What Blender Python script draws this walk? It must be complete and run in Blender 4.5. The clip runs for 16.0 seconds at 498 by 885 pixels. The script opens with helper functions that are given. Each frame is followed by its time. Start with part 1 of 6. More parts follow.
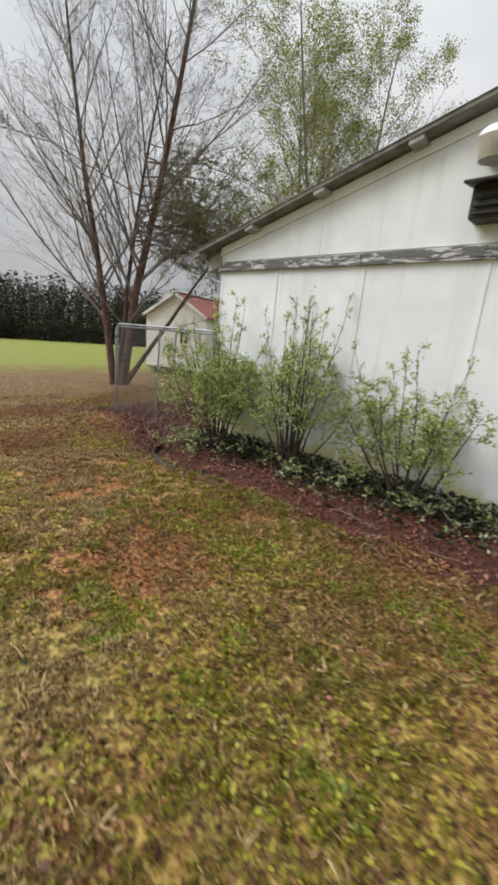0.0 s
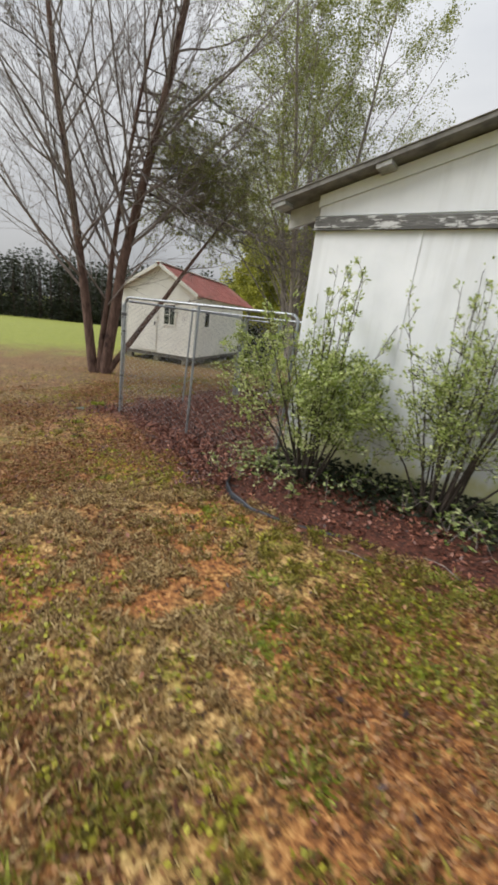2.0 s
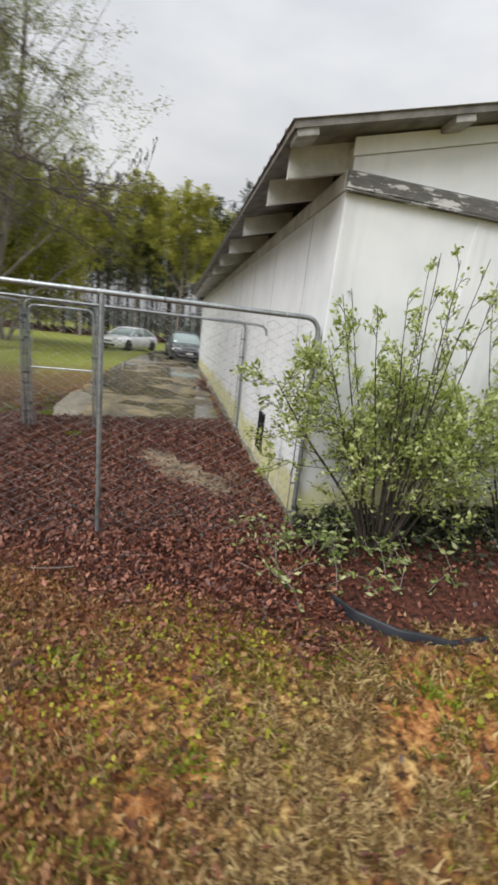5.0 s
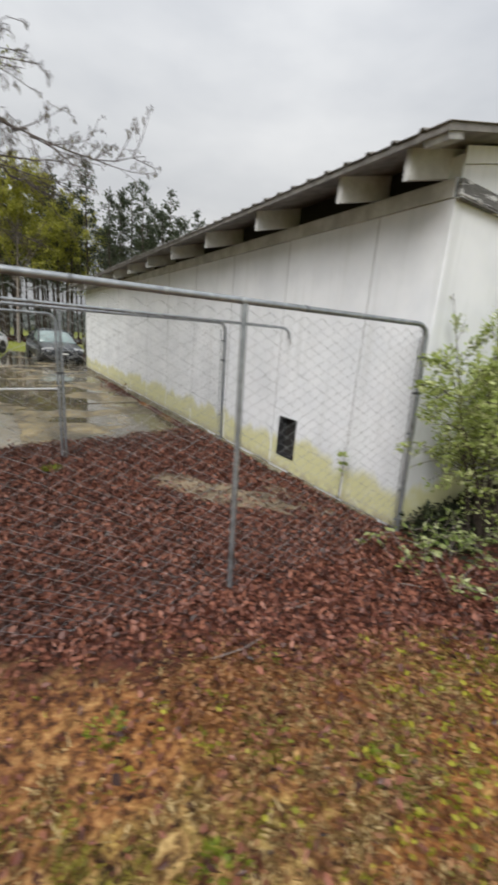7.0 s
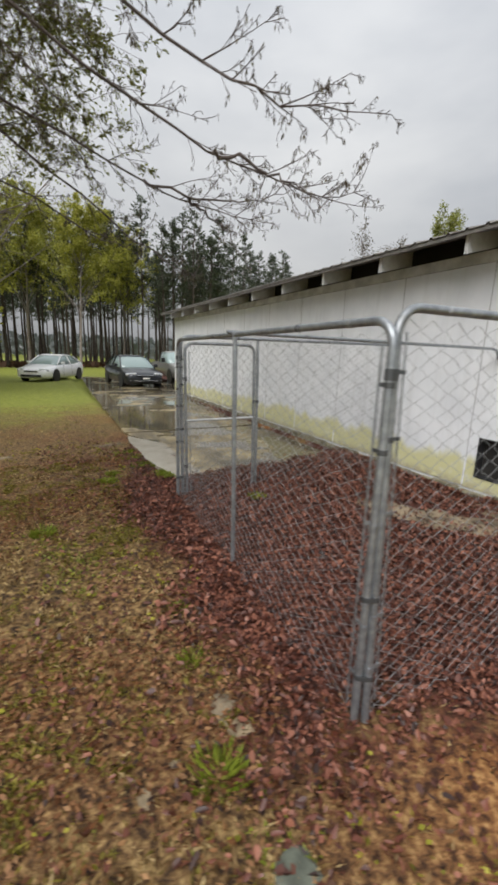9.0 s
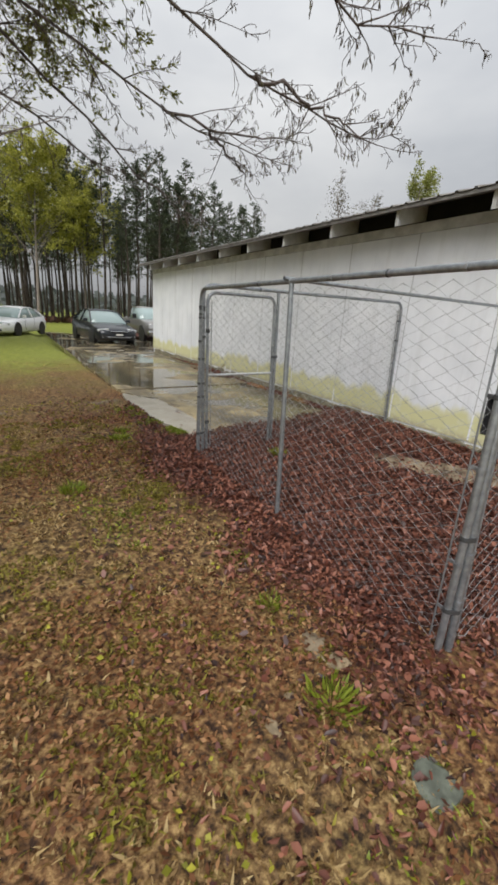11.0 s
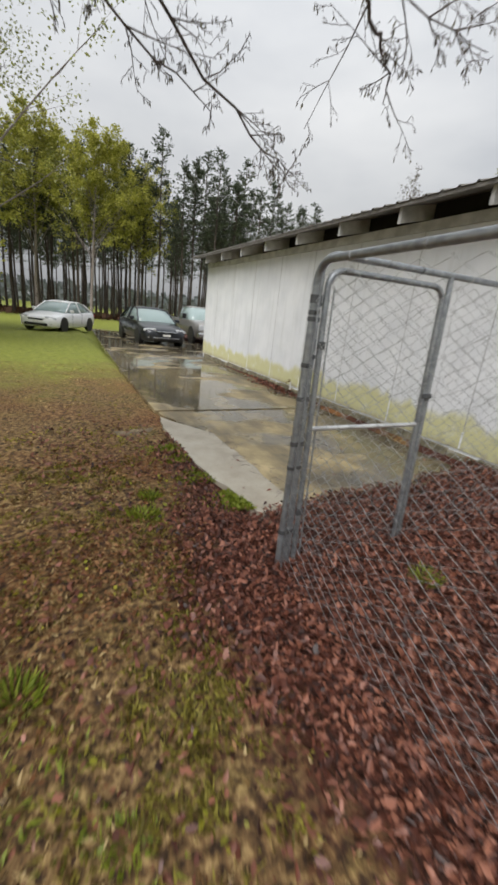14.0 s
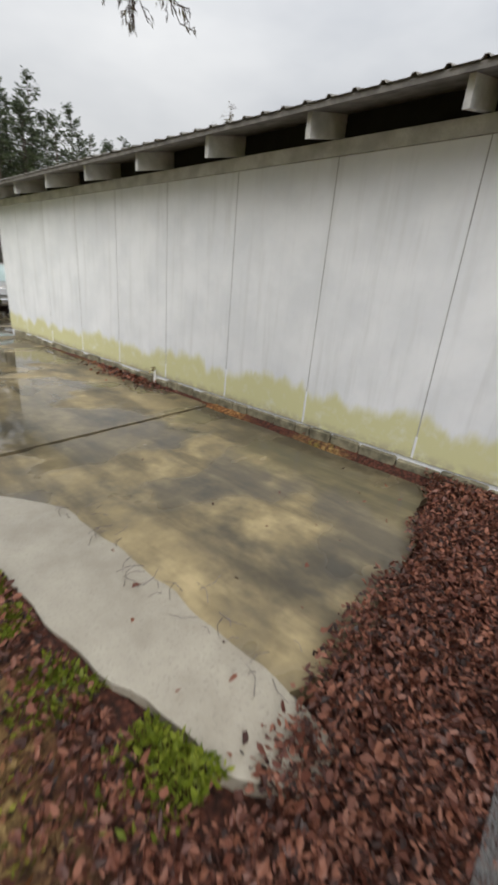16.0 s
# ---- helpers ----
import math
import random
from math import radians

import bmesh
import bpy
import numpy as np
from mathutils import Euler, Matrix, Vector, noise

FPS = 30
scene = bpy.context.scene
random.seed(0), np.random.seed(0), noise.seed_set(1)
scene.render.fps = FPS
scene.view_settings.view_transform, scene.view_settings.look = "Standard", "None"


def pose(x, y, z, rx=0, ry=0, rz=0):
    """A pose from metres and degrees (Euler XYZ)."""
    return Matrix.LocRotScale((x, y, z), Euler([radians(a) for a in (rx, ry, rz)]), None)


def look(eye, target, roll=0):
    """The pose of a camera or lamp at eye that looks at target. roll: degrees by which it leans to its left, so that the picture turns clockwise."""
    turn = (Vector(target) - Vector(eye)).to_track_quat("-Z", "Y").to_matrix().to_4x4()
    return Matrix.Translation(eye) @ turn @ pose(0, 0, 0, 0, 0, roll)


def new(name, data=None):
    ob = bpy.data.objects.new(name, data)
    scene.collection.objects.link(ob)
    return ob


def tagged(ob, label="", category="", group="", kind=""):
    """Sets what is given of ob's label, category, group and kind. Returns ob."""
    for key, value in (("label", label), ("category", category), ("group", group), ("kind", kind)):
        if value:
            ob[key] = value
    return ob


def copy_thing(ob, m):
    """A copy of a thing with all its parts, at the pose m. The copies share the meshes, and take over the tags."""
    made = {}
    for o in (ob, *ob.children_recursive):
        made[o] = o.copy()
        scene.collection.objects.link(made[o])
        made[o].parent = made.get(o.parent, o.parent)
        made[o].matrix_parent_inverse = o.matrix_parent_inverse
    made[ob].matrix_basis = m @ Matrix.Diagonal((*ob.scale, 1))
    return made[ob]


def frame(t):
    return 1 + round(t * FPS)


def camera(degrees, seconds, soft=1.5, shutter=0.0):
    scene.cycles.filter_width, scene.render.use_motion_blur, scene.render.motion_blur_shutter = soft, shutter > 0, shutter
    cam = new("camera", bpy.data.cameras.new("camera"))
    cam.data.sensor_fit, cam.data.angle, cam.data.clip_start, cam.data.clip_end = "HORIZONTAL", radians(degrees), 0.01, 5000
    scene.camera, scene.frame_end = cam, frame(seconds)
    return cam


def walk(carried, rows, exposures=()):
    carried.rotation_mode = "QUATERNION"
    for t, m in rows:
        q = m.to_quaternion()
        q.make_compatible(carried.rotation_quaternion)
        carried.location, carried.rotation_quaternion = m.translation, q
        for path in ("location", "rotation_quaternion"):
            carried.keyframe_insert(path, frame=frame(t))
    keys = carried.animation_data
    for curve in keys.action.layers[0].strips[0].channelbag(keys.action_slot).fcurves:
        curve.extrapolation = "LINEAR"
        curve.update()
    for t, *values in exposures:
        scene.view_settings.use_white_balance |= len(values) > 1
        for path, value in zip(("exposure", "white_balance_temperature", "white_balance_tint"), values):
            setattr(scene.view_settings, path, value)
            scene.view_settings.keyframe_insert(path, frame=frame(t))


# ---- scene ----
cam = camera(63.9, 16.0, soft=3.1, shutter=0.5)
PATH = [
    (0, (7.764, -4.283, 1.853), (6.486, -2.839, 1.323), 4.9),
    (0.5, (7.17, -4.287, 1.818), (5.929, -2.812, 1.283), 4.5),
    (1, (6.547, -4.217, 1.744), (5.333, -2.721, 1.209), 5.4),
    (1.5, (5.945, -4.133, 1.721), (4.785, -2.611, 1.138), 6.5),
    (2, (5.353, -4.064, 1.716), (4.305, -2.465, 1.131), 7.4),
    (2.5, (4.722, -3.971, 1.698), (3.778, -2.313, 1.1), 7.7),
    (3, (4.167, -3.929, 1.697), (3.396, -2.17, 1.137), 7.4),
    (3.2, (3.953, -3.902, 1.716), (3.257, -2.106, 1.174), 7.2),
    (5.3, (1.771, -2.849, 1.623), (2.412, -1.027, 1.102), 5.7),
    (5.5, (1.549, -2.807, 1.588), (2.345, -1.049, 1.062), 4.8),
    (6, (1.198, -2.497, 1.58), (2.239, -0.875, 1.047), 5.5),
    (6.5, (0.879, -2.188, 1.601), (1.986, -0.612, 1.062), 5.4),
    (7, (0.459, -1.95, 1.609), (1.503, -0.318, 1.114), 4.8),
    (7.5, (0.008, -1.668, 1.627), (0.934, 0.045, 1.17), 3.9),
    (8, (-0.393, -1.334, 1.636), (0.482, 0.413, 1.207), 4.1),
    (8.5, (-0.757, -1.194, 1.609), (0.137, 0.548, 1.198), 3.4),
    (9, (-1.112, -1.043, 1.607), (-0.223, 0.696, 1.178), 2.3),
    (9.5, (-1.455, -0.866, 1.599), (-0.555, 0.854, 1.119), 1.3),
    (10, (-1.736, -0.795, 1.534), (-0.762, 0.866, 0.994), 1.1),
    (12.3, (-1.414, -0.346, 1.461), (-0.393, 1.258, 0.839), 6.3),
    (12.5, (-1.381, -0.21, 1.445), (-0.382, 1.407, 0.824), 6.1),
    (13, (-1.255, 0.239, 1.467), (-0.278, 1.861, 0.824), 6.7),
    (13.5, (-1.13, 0.786, 1.469), (-0.274, 2.488, 0.859), 6.1),
    (14, (-1.04, 1.304, 1.435), (-0.18, 3.008, 0.836), 6.3),
    (14.5, (-0.865, 1.845, 1.387), (0.165, 3.405, 0.675), 7.9),
    (15, (-0.643, 2.343, 1.442), (0.533, 3.796, 0.731), 6.5),
    (15.5, (-0.549, 2.813, 1.482), (0.769, 4.142, 0.777), 5.7),
    (16, (-0.374, 3.208, 1.527), (1.059, 4.404, 0.81), 5.2),
]
walk(cam, [(t, look(eye, target, lean)) for t, eye, target, lean in PATH],
     exposures=[(0, 0.78), (3, 0.88), (6, 0.80), (9, 0.72), (10, 0.74), (13, 0.78), (15.5, 0.86), (16, 0.86)])

# ---- world, sun ----
world = bpy.data.worlds.new("overcast_sky")
scene.world = world
world.use_nodes = True
wn, wl = world.node_tree.nodes, world.node_tree.links
wn.clear()
sky = wn.new("ShaderNodeTexSky")
sky.sky_type, sky.sun_disc = "NISHITA", False
sky.sun_elevation, sky.sun_rotation = radians(46), radians(233.5)
sky.air_density, sky.dust_density = 1.4, 4.0
grey = wn.new("ShaderNodeHueSaturation")
grey.inputs["Saturation"].default_value = 0.16
wl.new(sky.outputs[0], grey.inputs["Color"])
coords = wn.new("ShaderNodeTexCoord")
stretch = wn.new("ShaderNodeMapping")
stretch.inputs["Scale"].default_value = (1.0, 1.0, 2.6)
wl.new(coords.outputs["Generated"], stretch.inputs[0])
cloud = wn.new("ShaderNodeTexNoise")
cloud.inputs["Scale"].default_value, cloud.inputs["Detail"].default_value = 1.7, 5.0
cloud.inputs["Roughness"].default_value = 0.5
wl.new(stretch.outputs[0], cloud.inputs["Vector"])
ramp = wn.new("ShaderNodeValToRGB")
ramp.color_ramp.elements[0].position, ramp.color_ramp.elements[0].color = 0.32, (0.60, 0.63, 0.68, 1)
ramp.color_ramp.elements[1].position, ramp.color_ramp.elements[1].color = 0.72, (0.98, 0.99, 1.0, 1)
wl.new(cloud.outputs["Fac"], ramp.inputs[0])
lift = wn.new("ShaderNodeVectorMath")
lift.operation = "SCALE"
lift.inputs["Scale"].default_value = 2.85
wl.new(ramp.outputs[0], lift.inputs[0])
blend = wn.new("ShaderNodeMix")
blend.data_type = "RGBA"
blend.inputs[0].default_value = 0.85
wl.new(grey.outputs[0], blend.inputs[6])
# an overcast sky is about three times as bright overhead as at the horizon
height = wn.new("ShaderNodeSeparateXYZ")
wl.new(coords.outputs["Generated"], height.inputs[0])
above = wn.new("ShaderNodeMath")
above.operation = "MAXIMUM"
wl.new(height.outputs[2], above.inputs[0])
above.inputs[1].default_value = 0.0
gain = wn.new("ShaderNodeMath")
gain.operation = "MULTIPLY_ADD"
gain.inputs[1].default_value, gain.inputs[2].default_value = 2.6, 1.0
wl.new(above.outputs[0], gain.inputs[0])
dome = wn.new("ShaderNodeVectorMath")
dome.operation = "SCALE"
wl.new(lift.outputs[0], dome.inputs[0])
wl.new(gain.outputs[0], dome.inputs["Scale"])
wl.new(dome.outputs[0], blend.inputs[7])
back = wn.new("ShaderNodeBackground")
back.inputs["Strength"].default_value = 0.092
wl.new(blend.outputs[2], back.inputs[0])
wout = wn.new("ShaderNodeOutputWorld")
wl.new(back.outputs[0], wout.inputs[0])

sun_data = bpy.data.lights.new("sun", "SUN")
sun_data.energy, sun_data.angle, sun_data.color = 1.85, radians(40), (1.0, 0.985, 0.965)
sun = new("sun", sun_data)
sun.matrix_world = look((0, 0, 30), (23, 17, 0))

# ---- materials ----
class Nodes:
    """Short hand for building a node material."""

    def __init__(self, name):
        self.mat = bpy.data.materials.new(name)
        self.mat.use_nodes = True
        self.nt = self.mat.node_tree
        self.nt.nodes.clear()
        self.bsdf = self.nt.nodes.new("ShaderNodeBsdfPrincipled")
        self.out = self.nt.nodes.new("ShaderNodeOutputMaterial")
        self.nt.links.new(self.bsdf.outputs[0], self.out.inputs[0])
        self.pos = self.nt.nodes.new("ShaderNodeTexCoord").outputs["Object"]

    def put(self, socket, value):
        if hasattr(value, "is_linked"):
            self.nt.links.new(value, socket)
        elif isinstance(value, (tuple, list)) and len(value) == 3 and socket.type == "RGBA":
            socket.default_value = (*value, 1)
        else:
            socket.default_value = value

    def place(self):
        return self.nt.nodes.new("ShaderNodeNewGeometry").outputs["Position"]

    def random(self):
        return self.nt.nodes.new("ShaderNodeObjectInfo").outputs["Random"]

    def island(self):
        return self.nt.nodes.new("ShaderNodeNewGeometry").outputs["Random Per Island"]

    def axes(self, vec):
        n = self.nt.nodes.new("ShaderNodeSeparateXYZ")
        self.put(n.inputs[0], vec)
        return n.outputs

    def scaled(self, vec, scale, turn=0.0):
        n = self.nt.nodes.new("ShaderNodeMapping")
        n.inputs["Rotation"].default_value = (0, 0, turn)
        self.put(n.inputs[0], vec)
        n.inputs["Scale"].default_value = scale
        return n.outputs[0]

    def noise(self, scale, detail=3.0, rough=0.55, vec=None):
        n = self.nt.nodes.new("ShaderNodeTexNoise")
        self.put(n.inputs["Vector"], vec if vec is not None else self.pos)
        n.inputs["Scale"].default_value, n.inputs["Detail"].default_value, n.inputs["Roughness"].default_value = scale, detail, rough
        return n.outputs["Fac"]

    def cells(self, scale, vec=None):
        n = self.nt.nodes.new("ShaderNodeTexVoronoi")
        self.put(n.inputs["Vector"], vec if vec is not None else self.pos)
        n.inputs["Scale"].default_value = scale
        return n.outputs

    def ramp(self, fac, *stops):
        n = self.nt.nodes.new("ShaderNodeValToRGB")
        self.put(n.inputs[0], fac)
        e = n.color_ramp.elements
        while len(e) < len(stops):
            e.new(0.5)
        for el, (p, c) in zip(e, stops):
            el.position = p
            el.color = (*c, 1) if isinstance(c, tuple) else (c, c, c, 1)
        return n.outputs[0]

    def math(self, op, a, b=0.0, clamp=False):
        n = self.nt.nodes.new("ShaderNodeMath")
        n.operation, n.use_clamp = op, clamp
        self.put(n.inputs[0], a)
        self.put(n.inputs[1], b)
        return n.outputs[0]

    def span(self, value, lo, hi, smooth=True):
        n = self.nt.nodes.new("ShaderNodeMapRange")
        n.interpolation_type = "SMOOTHSTEP" if smooth else "LINEAR"
        self.put(n.inputs[0], value)
        n.inputs[1].default_value, n.inputs[2].default_value = lo, hi
        return n.outputs[0]

    def mix(self, fac, a, b, how="MIX"):
        n = self.nt.nodes.new("ShaderNodeMix")
        n.data_type, n.blend_type = "RGBA", how
        self.put(n.inputs[0], fac)
        self.put(n.inputs[6], a)
        self.put(n.inputs[7], b)
        return n.outputs[2]

    def bump(self, height, strength=0.4, distance=0.01):
        n = self.nt.nodes.new("ShaderNodeBump")
        n.inputs["Strength"].default_value, n.inputs["Distance"].default_value = strength, distance
        self.put(n.inputs["Height"], height)
        self.nt.links.new(n.outputs[0], self.bsdf.inputs["Normal"])

    def done(self, color, rough=0.7, metal=0.0, spec=None):
        self.put(self.bsdf.inputs["Base Color"], color)
        self.put(self.bsdf.inputs["Roughness"], rough)
        self.put(self.bsdf.inputs["Metallic"], metal)
        if spec is not None:
            self.put(self.bsdf.inputs["Specular IOR Level"], spec)
        return self.mat


def simple(name, color, rough=0.6, metal=0.0, vary=0.25, scale=6.0, bump=0.2):
    """A plain surface with two scales of variation."""
    n = Nodes(name)
    big, fine = n.noise(scale, 4), n.noise(scale * 14, 3)
    dark = tuple(c * (1 - vary) for c in color)
    light = tuple(min(1, c * (1 + vary)) for c in color)
    c = n.mix(n.span(big, 0.3, 0.7), dark, light)
    c = n.mix(n.math("MULTIPLY", n.span(fine, 0.35, 0.7), 0.35), c, dark)
    n.bump(fine, bump, 0.004)
    return n.done(c, n.math("ADD", rough - 0.08, n.math("MULTIPLY", fine, 0.16)), metal)


def make_ground():
    n = Nodes("lawn_and_leaf_litter")
    ax = n.axes(n.pos)
    x, y = ax[0], ax[1]
    wob = n.math("SUBTRACT", n.noise(1.3, 5, 0.6), 0.5)
    fine = n.noise(26, 5, 0.65)
    tiny = n.noise(90, 3, 0.6)
    mid = n.noise(5.5, 4, 0.6)
    big = n.noise(0.75, 4, 0.6)
    dry = n.ramp(fine, (0.36, (0.03, 0.015, 0.006)), (0.49, (0.25, 0.14, 0.045)), (0.64, (0.62, 0.43, 0.18)))
    olive = n.ramp(fine, (0.38, (0.020, 0.017, 0.005)), (0.51, (0.155, 0.132, 0.020)), (0.65, (0.37, 0.335, 0.065)))
    rust = n.ramp(fine, (0.38, (0.05, 0.018, 0.007)), (0.51, (0.28, 0.108, 0.032)), (0.66, (0.52, 0.275, 0.10)))
    lawn = n.mix(n.span(mid, 0.46, 0.68), dry, olive)
    lawn = n.mix(n.span(big, 0.45, 0.58), lawn, rust)
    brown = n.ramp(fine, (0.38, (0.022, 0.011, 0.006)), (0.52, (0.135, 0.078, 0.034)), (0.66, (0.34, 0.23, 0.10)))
    lawn = n.mix(n.math("MULTIPLY", n.span(x, 4.6, 6.4), 0.6), lawn, olive)
    burnt = n.math("ADD", n.math("POWER", n.math("SUBTRACT", x, 5.5), 2.0), n.math("POWER", n.math("SUBTRACT", y, -2.75), 2.0))
    burnt = n.span(n.math("SUBTRACT", 0.75, n.math("ADD", burnt, n.math("MULTIPLY", wob, 1.4))), 0.0, 0.6)
    lawn = n.mix(n.math("MULTIPLY", burnt, 0.95), lawn, rust)
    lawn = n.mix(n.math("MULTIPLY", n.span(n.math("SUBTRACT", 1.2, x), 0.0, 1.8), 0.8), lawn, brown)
    green = n.ramp(n.noise(9, 5, 0.6), (0.3, (0.12, 0.13, 0.02)), (0.55, (0.21, 0.235, 0.035)), (0.75, (0.32, 0.32, 0.07)))
    d = n.math("SQRT", n.math("ADD", n.math("POWER", n.math("SUBTRACT", x, 2.0), 2.0), n.math("POWER", y, 2.0)))
    far = n.span(n.math("ADD", d, n.math("MULTIPLY", wob, 7.0)), 7.5, 13.0)
    lawn = n.mix(far, lawn, green)
    litter = n.ramp(n.cells(34)["Distance"], (0.05, (0.15, 0.048, 0.028)), (0.45, (0.075, 0.024, 0.015)), (0.8, (0.022, 0.009, 0.006)))
    litter = n.mix(n.span(tiny, 0.5, 0.75), litter, (0.13, 0.05, 0.032))
    def held(v, lo, hi):
        return n.math("MINIMUM", n.math("MAXIMUM", v, lo), hi)

    bend = n.math("MULTIPLY", held(n.math("SUBTRACT", y, 3.2), 0.0, 3.0), 0.20)
    zone = n.math("SUBTRACT", n.math("ADD", x, 0.46), bend)
    zone = n.math("MINIMUM", zone, n.math("SUBTRACT", 5.0, y))
    front = n.math("MULTIPLY", held(n.math("SUBTRACT", x, 0.1), 0.0, 2.7), 0.42)
    zone = n.math("MINIMUM", zone, n.math("ADD", n.math("ADD", y, 0.12), front))
    bed = n.math("MINIMUM", n.math("SUBTRACT", x, 2.9), n.math("ADD", y, 1.55))
    bed = n.math("MINIMUM", bed, n.math("SUBTRACT", 30.0, y))
    zone = n.math("MAXIMUM", zone, bed)
    zone = n.span(n.math("ADD", zone, n.math("MULTIPLY", wob, 1.2)), -0.08, 0.30)
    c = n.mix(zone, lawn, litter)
    soil = n.mix(fine, (0.17, 0.13, 0.09), (0.33, 0.27, 0.2))
    bare = n.span(n.math("ADD", n.noise(1.1, 5, 0.65), 0.0), 0.70, 0.76)
    c = n.mix(n.math("MULTIPLY", bare, n.math("SUBTRACT", 1.0, far)), c, soil)
    n.bump(n.math("ADD", n.math("MULTIPLY", fine, 0.7), n.math("MULTIPLY", tiny, 0.3)), 0.9, 0.03)
    return n.done(c, n.math("ADD", 0.66, n.math("MULTIPLY", tiny, 0.2)), 0, 0.3)


def make_white_siding(algae=True):
    n = Nodes("white_painted_siding" if algae else "white_painted_board")
    p = n.place()
    ax = n.axes(p)
    streak = n.noise(1.0, 4, 0.6, n.scaled(p, (9, 9, 0.7)))
    blotch = n.noise(1.6, 4, 0.6, p)
    fine = n.noise(60, 3, 0.6, p)
    c = n.mix(n.span(blotch, 0.3, 0.7), (0.69, 0.71, 0.74), (0.79, 0.805, 0.83))
    c = n.mix(n.math("MULTIPLY", n.span(streak, 0.48, 0.72), 0.38), c, (0.56, 0.57, 0.57))
    c = n.mix(n.math("MULTIPLY", n.random(), 0.10), c, (0.66, 0.67, 0.69))
    if algae:
        top = n.math("ADD", 0.60, n.math("MULTIPLY", n.math("SUBTRACT", n.noise(2.2, 5, 0.6, n.scaled(p, (1, 1, 0.3))), 0.5), 0.7))
        stain = n.span(n.math("SUBTRACT", top, ax[2]), -0.03, 0.12)
        c = n.mix(n.math("MULTIPLY", stain, n.span(n.noise(7, 4, 0.6, p), 0.05, 0.5)), c, (0.60, 0.585, 0.33))
        dirt = n.span(n.math("SUBTRACT", 0.30, ax[2]), -0.02, 0.10)
        c = n.mix(n.math("MULTIPLY", dirt, n.span(n.noise(11, 4, 0.6, p), 0.35, 0.6)), c, (0.42, 0.38, 0.26))
    n.bump(n.math("ADD", n.math("MULTIPLY", fine, 0.4), streak), 0.12, 0.004)
    return n.done(c, n.math("ADD", 0.5, n.math("MULTIPLY", fine, 0.15)), 0, 0.35)


def make_flaking():
    n = Nodes("flaking_white_paint_on_grey_wood")
    p = n.place()
    chips = n.noise(6, 6, 0.7, n.scaled(p, (0.8, 0.8, 4.5)))
    wood = n.ramp(n.noise(7, 4, 0.6, n.scaled(p, (1.5, 1.5, 30))), (0.3, (0.07, 0.068, 0.066)), (0.7, (0.19, 0.185, 0.18)))
    peel = n.span(chips, 0.53, 0.56)
    c = n.mix(peel, wood, (0.56, 0.56, 0.56))
    n.bump(peel, 0.5, 0.003)
    return n.done(c, 0.75, 0, 0.3)


def make_roof():
    n = Nodes("weathered_roof_metal")
    p = n.place()
    c = n.ramp(n.noise(3, 5, 0.6, p), (0.3, (0.13, 0.12, 0.11)), (0.55, (0.22, 0.21, 0.195)), (0.75, (0.30, 0.285, 0.26)))
    c = n.mix(n.span(n.noise(9, 5, 0.6, p), 0.56, 0.68), c, (0.10, 0.075, 0.055))
    return n.done(c, 0.6, 0.2)


def make_concrete(wet=True):
    n = Nodes("wet_concrete" if wet else "pale_concrete")
    p = n.place()
    ax = n.axes(p)
    fine, mid = n.noise(70, 3, 0.6, p), n.noise(3.2, 5, 0.6, p)
    if wet:
        c = n.ramp(mid, (0.3, (0.22, 0.178, 0.108)), (0.5, (0.34, 0.265, 0.14)), (0.7, (0.52, 0.41, 0.22)))
        c = n.mix(n.span(n.noise(1.1, 5, 0.65, n.scaled(p, (1, 0.7, 1))), 0.47, 0.68), c, (0.105, 0.09, 0.065))
        c = n.mix(n.math("MULTIPLY", n.span(n.noise(1.0, 5, 0.6, n.scaled(p, (2.0, 0.45, 1), 0.75)), 0.47, 0.60), 0.6), c, (0.075, 0.062, 0.042))
        pool = n.noise(0.75, 4, 0.5, n.scaled(p, (0.8, 1.1, 1)))
        far = n.span(ax[1], 4.8, 8.5)
        pool = n.math("ADD", pool, n.math("MULTIPLY", far, 0.07))
        wetness = n.span(pool, 0.47, 0.56)
        c = n.mix(n.math("MULTIPLY", wetness, 0.55), c, (0.075, 0.07, 0.06))
        edge = n.span(ax[0], 2.3, 3.0)
        c = n.mix(n.math("MULTIPLY", edge, n.span(mid, 0.3, 0.6)), c, (0.085, 0.07, 0.045))
        rough = n.math("SUBTRACT", 0.50, n.math("MULTIPLY", wetness, 0.46))
        n.bump(n.math("MULTIPLY", fine, n.math("SUBTRACT", 1.0, wetness)), 0.3, 0.004)
        return n.done(c, rough, 0, 0.5)
    c = n.ramp(mid, (0.3, (0.34, 0.30, 0.235)), (0.7, (0.48, 0.435, 0.35)))
    c = n.mix(n.math("MULTIPLY", n.span(fine, 0.5, 0.8), 0.5), c, (0.22, 0.2, 0.17))
    n.bump(fine, 0.3, 0.004)
    return n.done(c, 0.26, 0, 0.5)


def make_galvanised():
    n = Nodes("galvanised_steel")
    p = n.place()
    c = n.ramp(n.noise(22, 4, 0.6, p), (0.3, (0.22, 0.238, 0.255)), (0.7, (0.40, 0.42, 0.44)))
    c = n.mix(n.span(n.noise(5, 4, 0.6, p), 0.58, 0.75), c, (0.17, 0.17, 0.165))
    return n.done(c, n.math("ADD", 0.32, n.math("MULTIPLY", n.noise(40, 3, 0.6, p), 0.25)), 0.75)


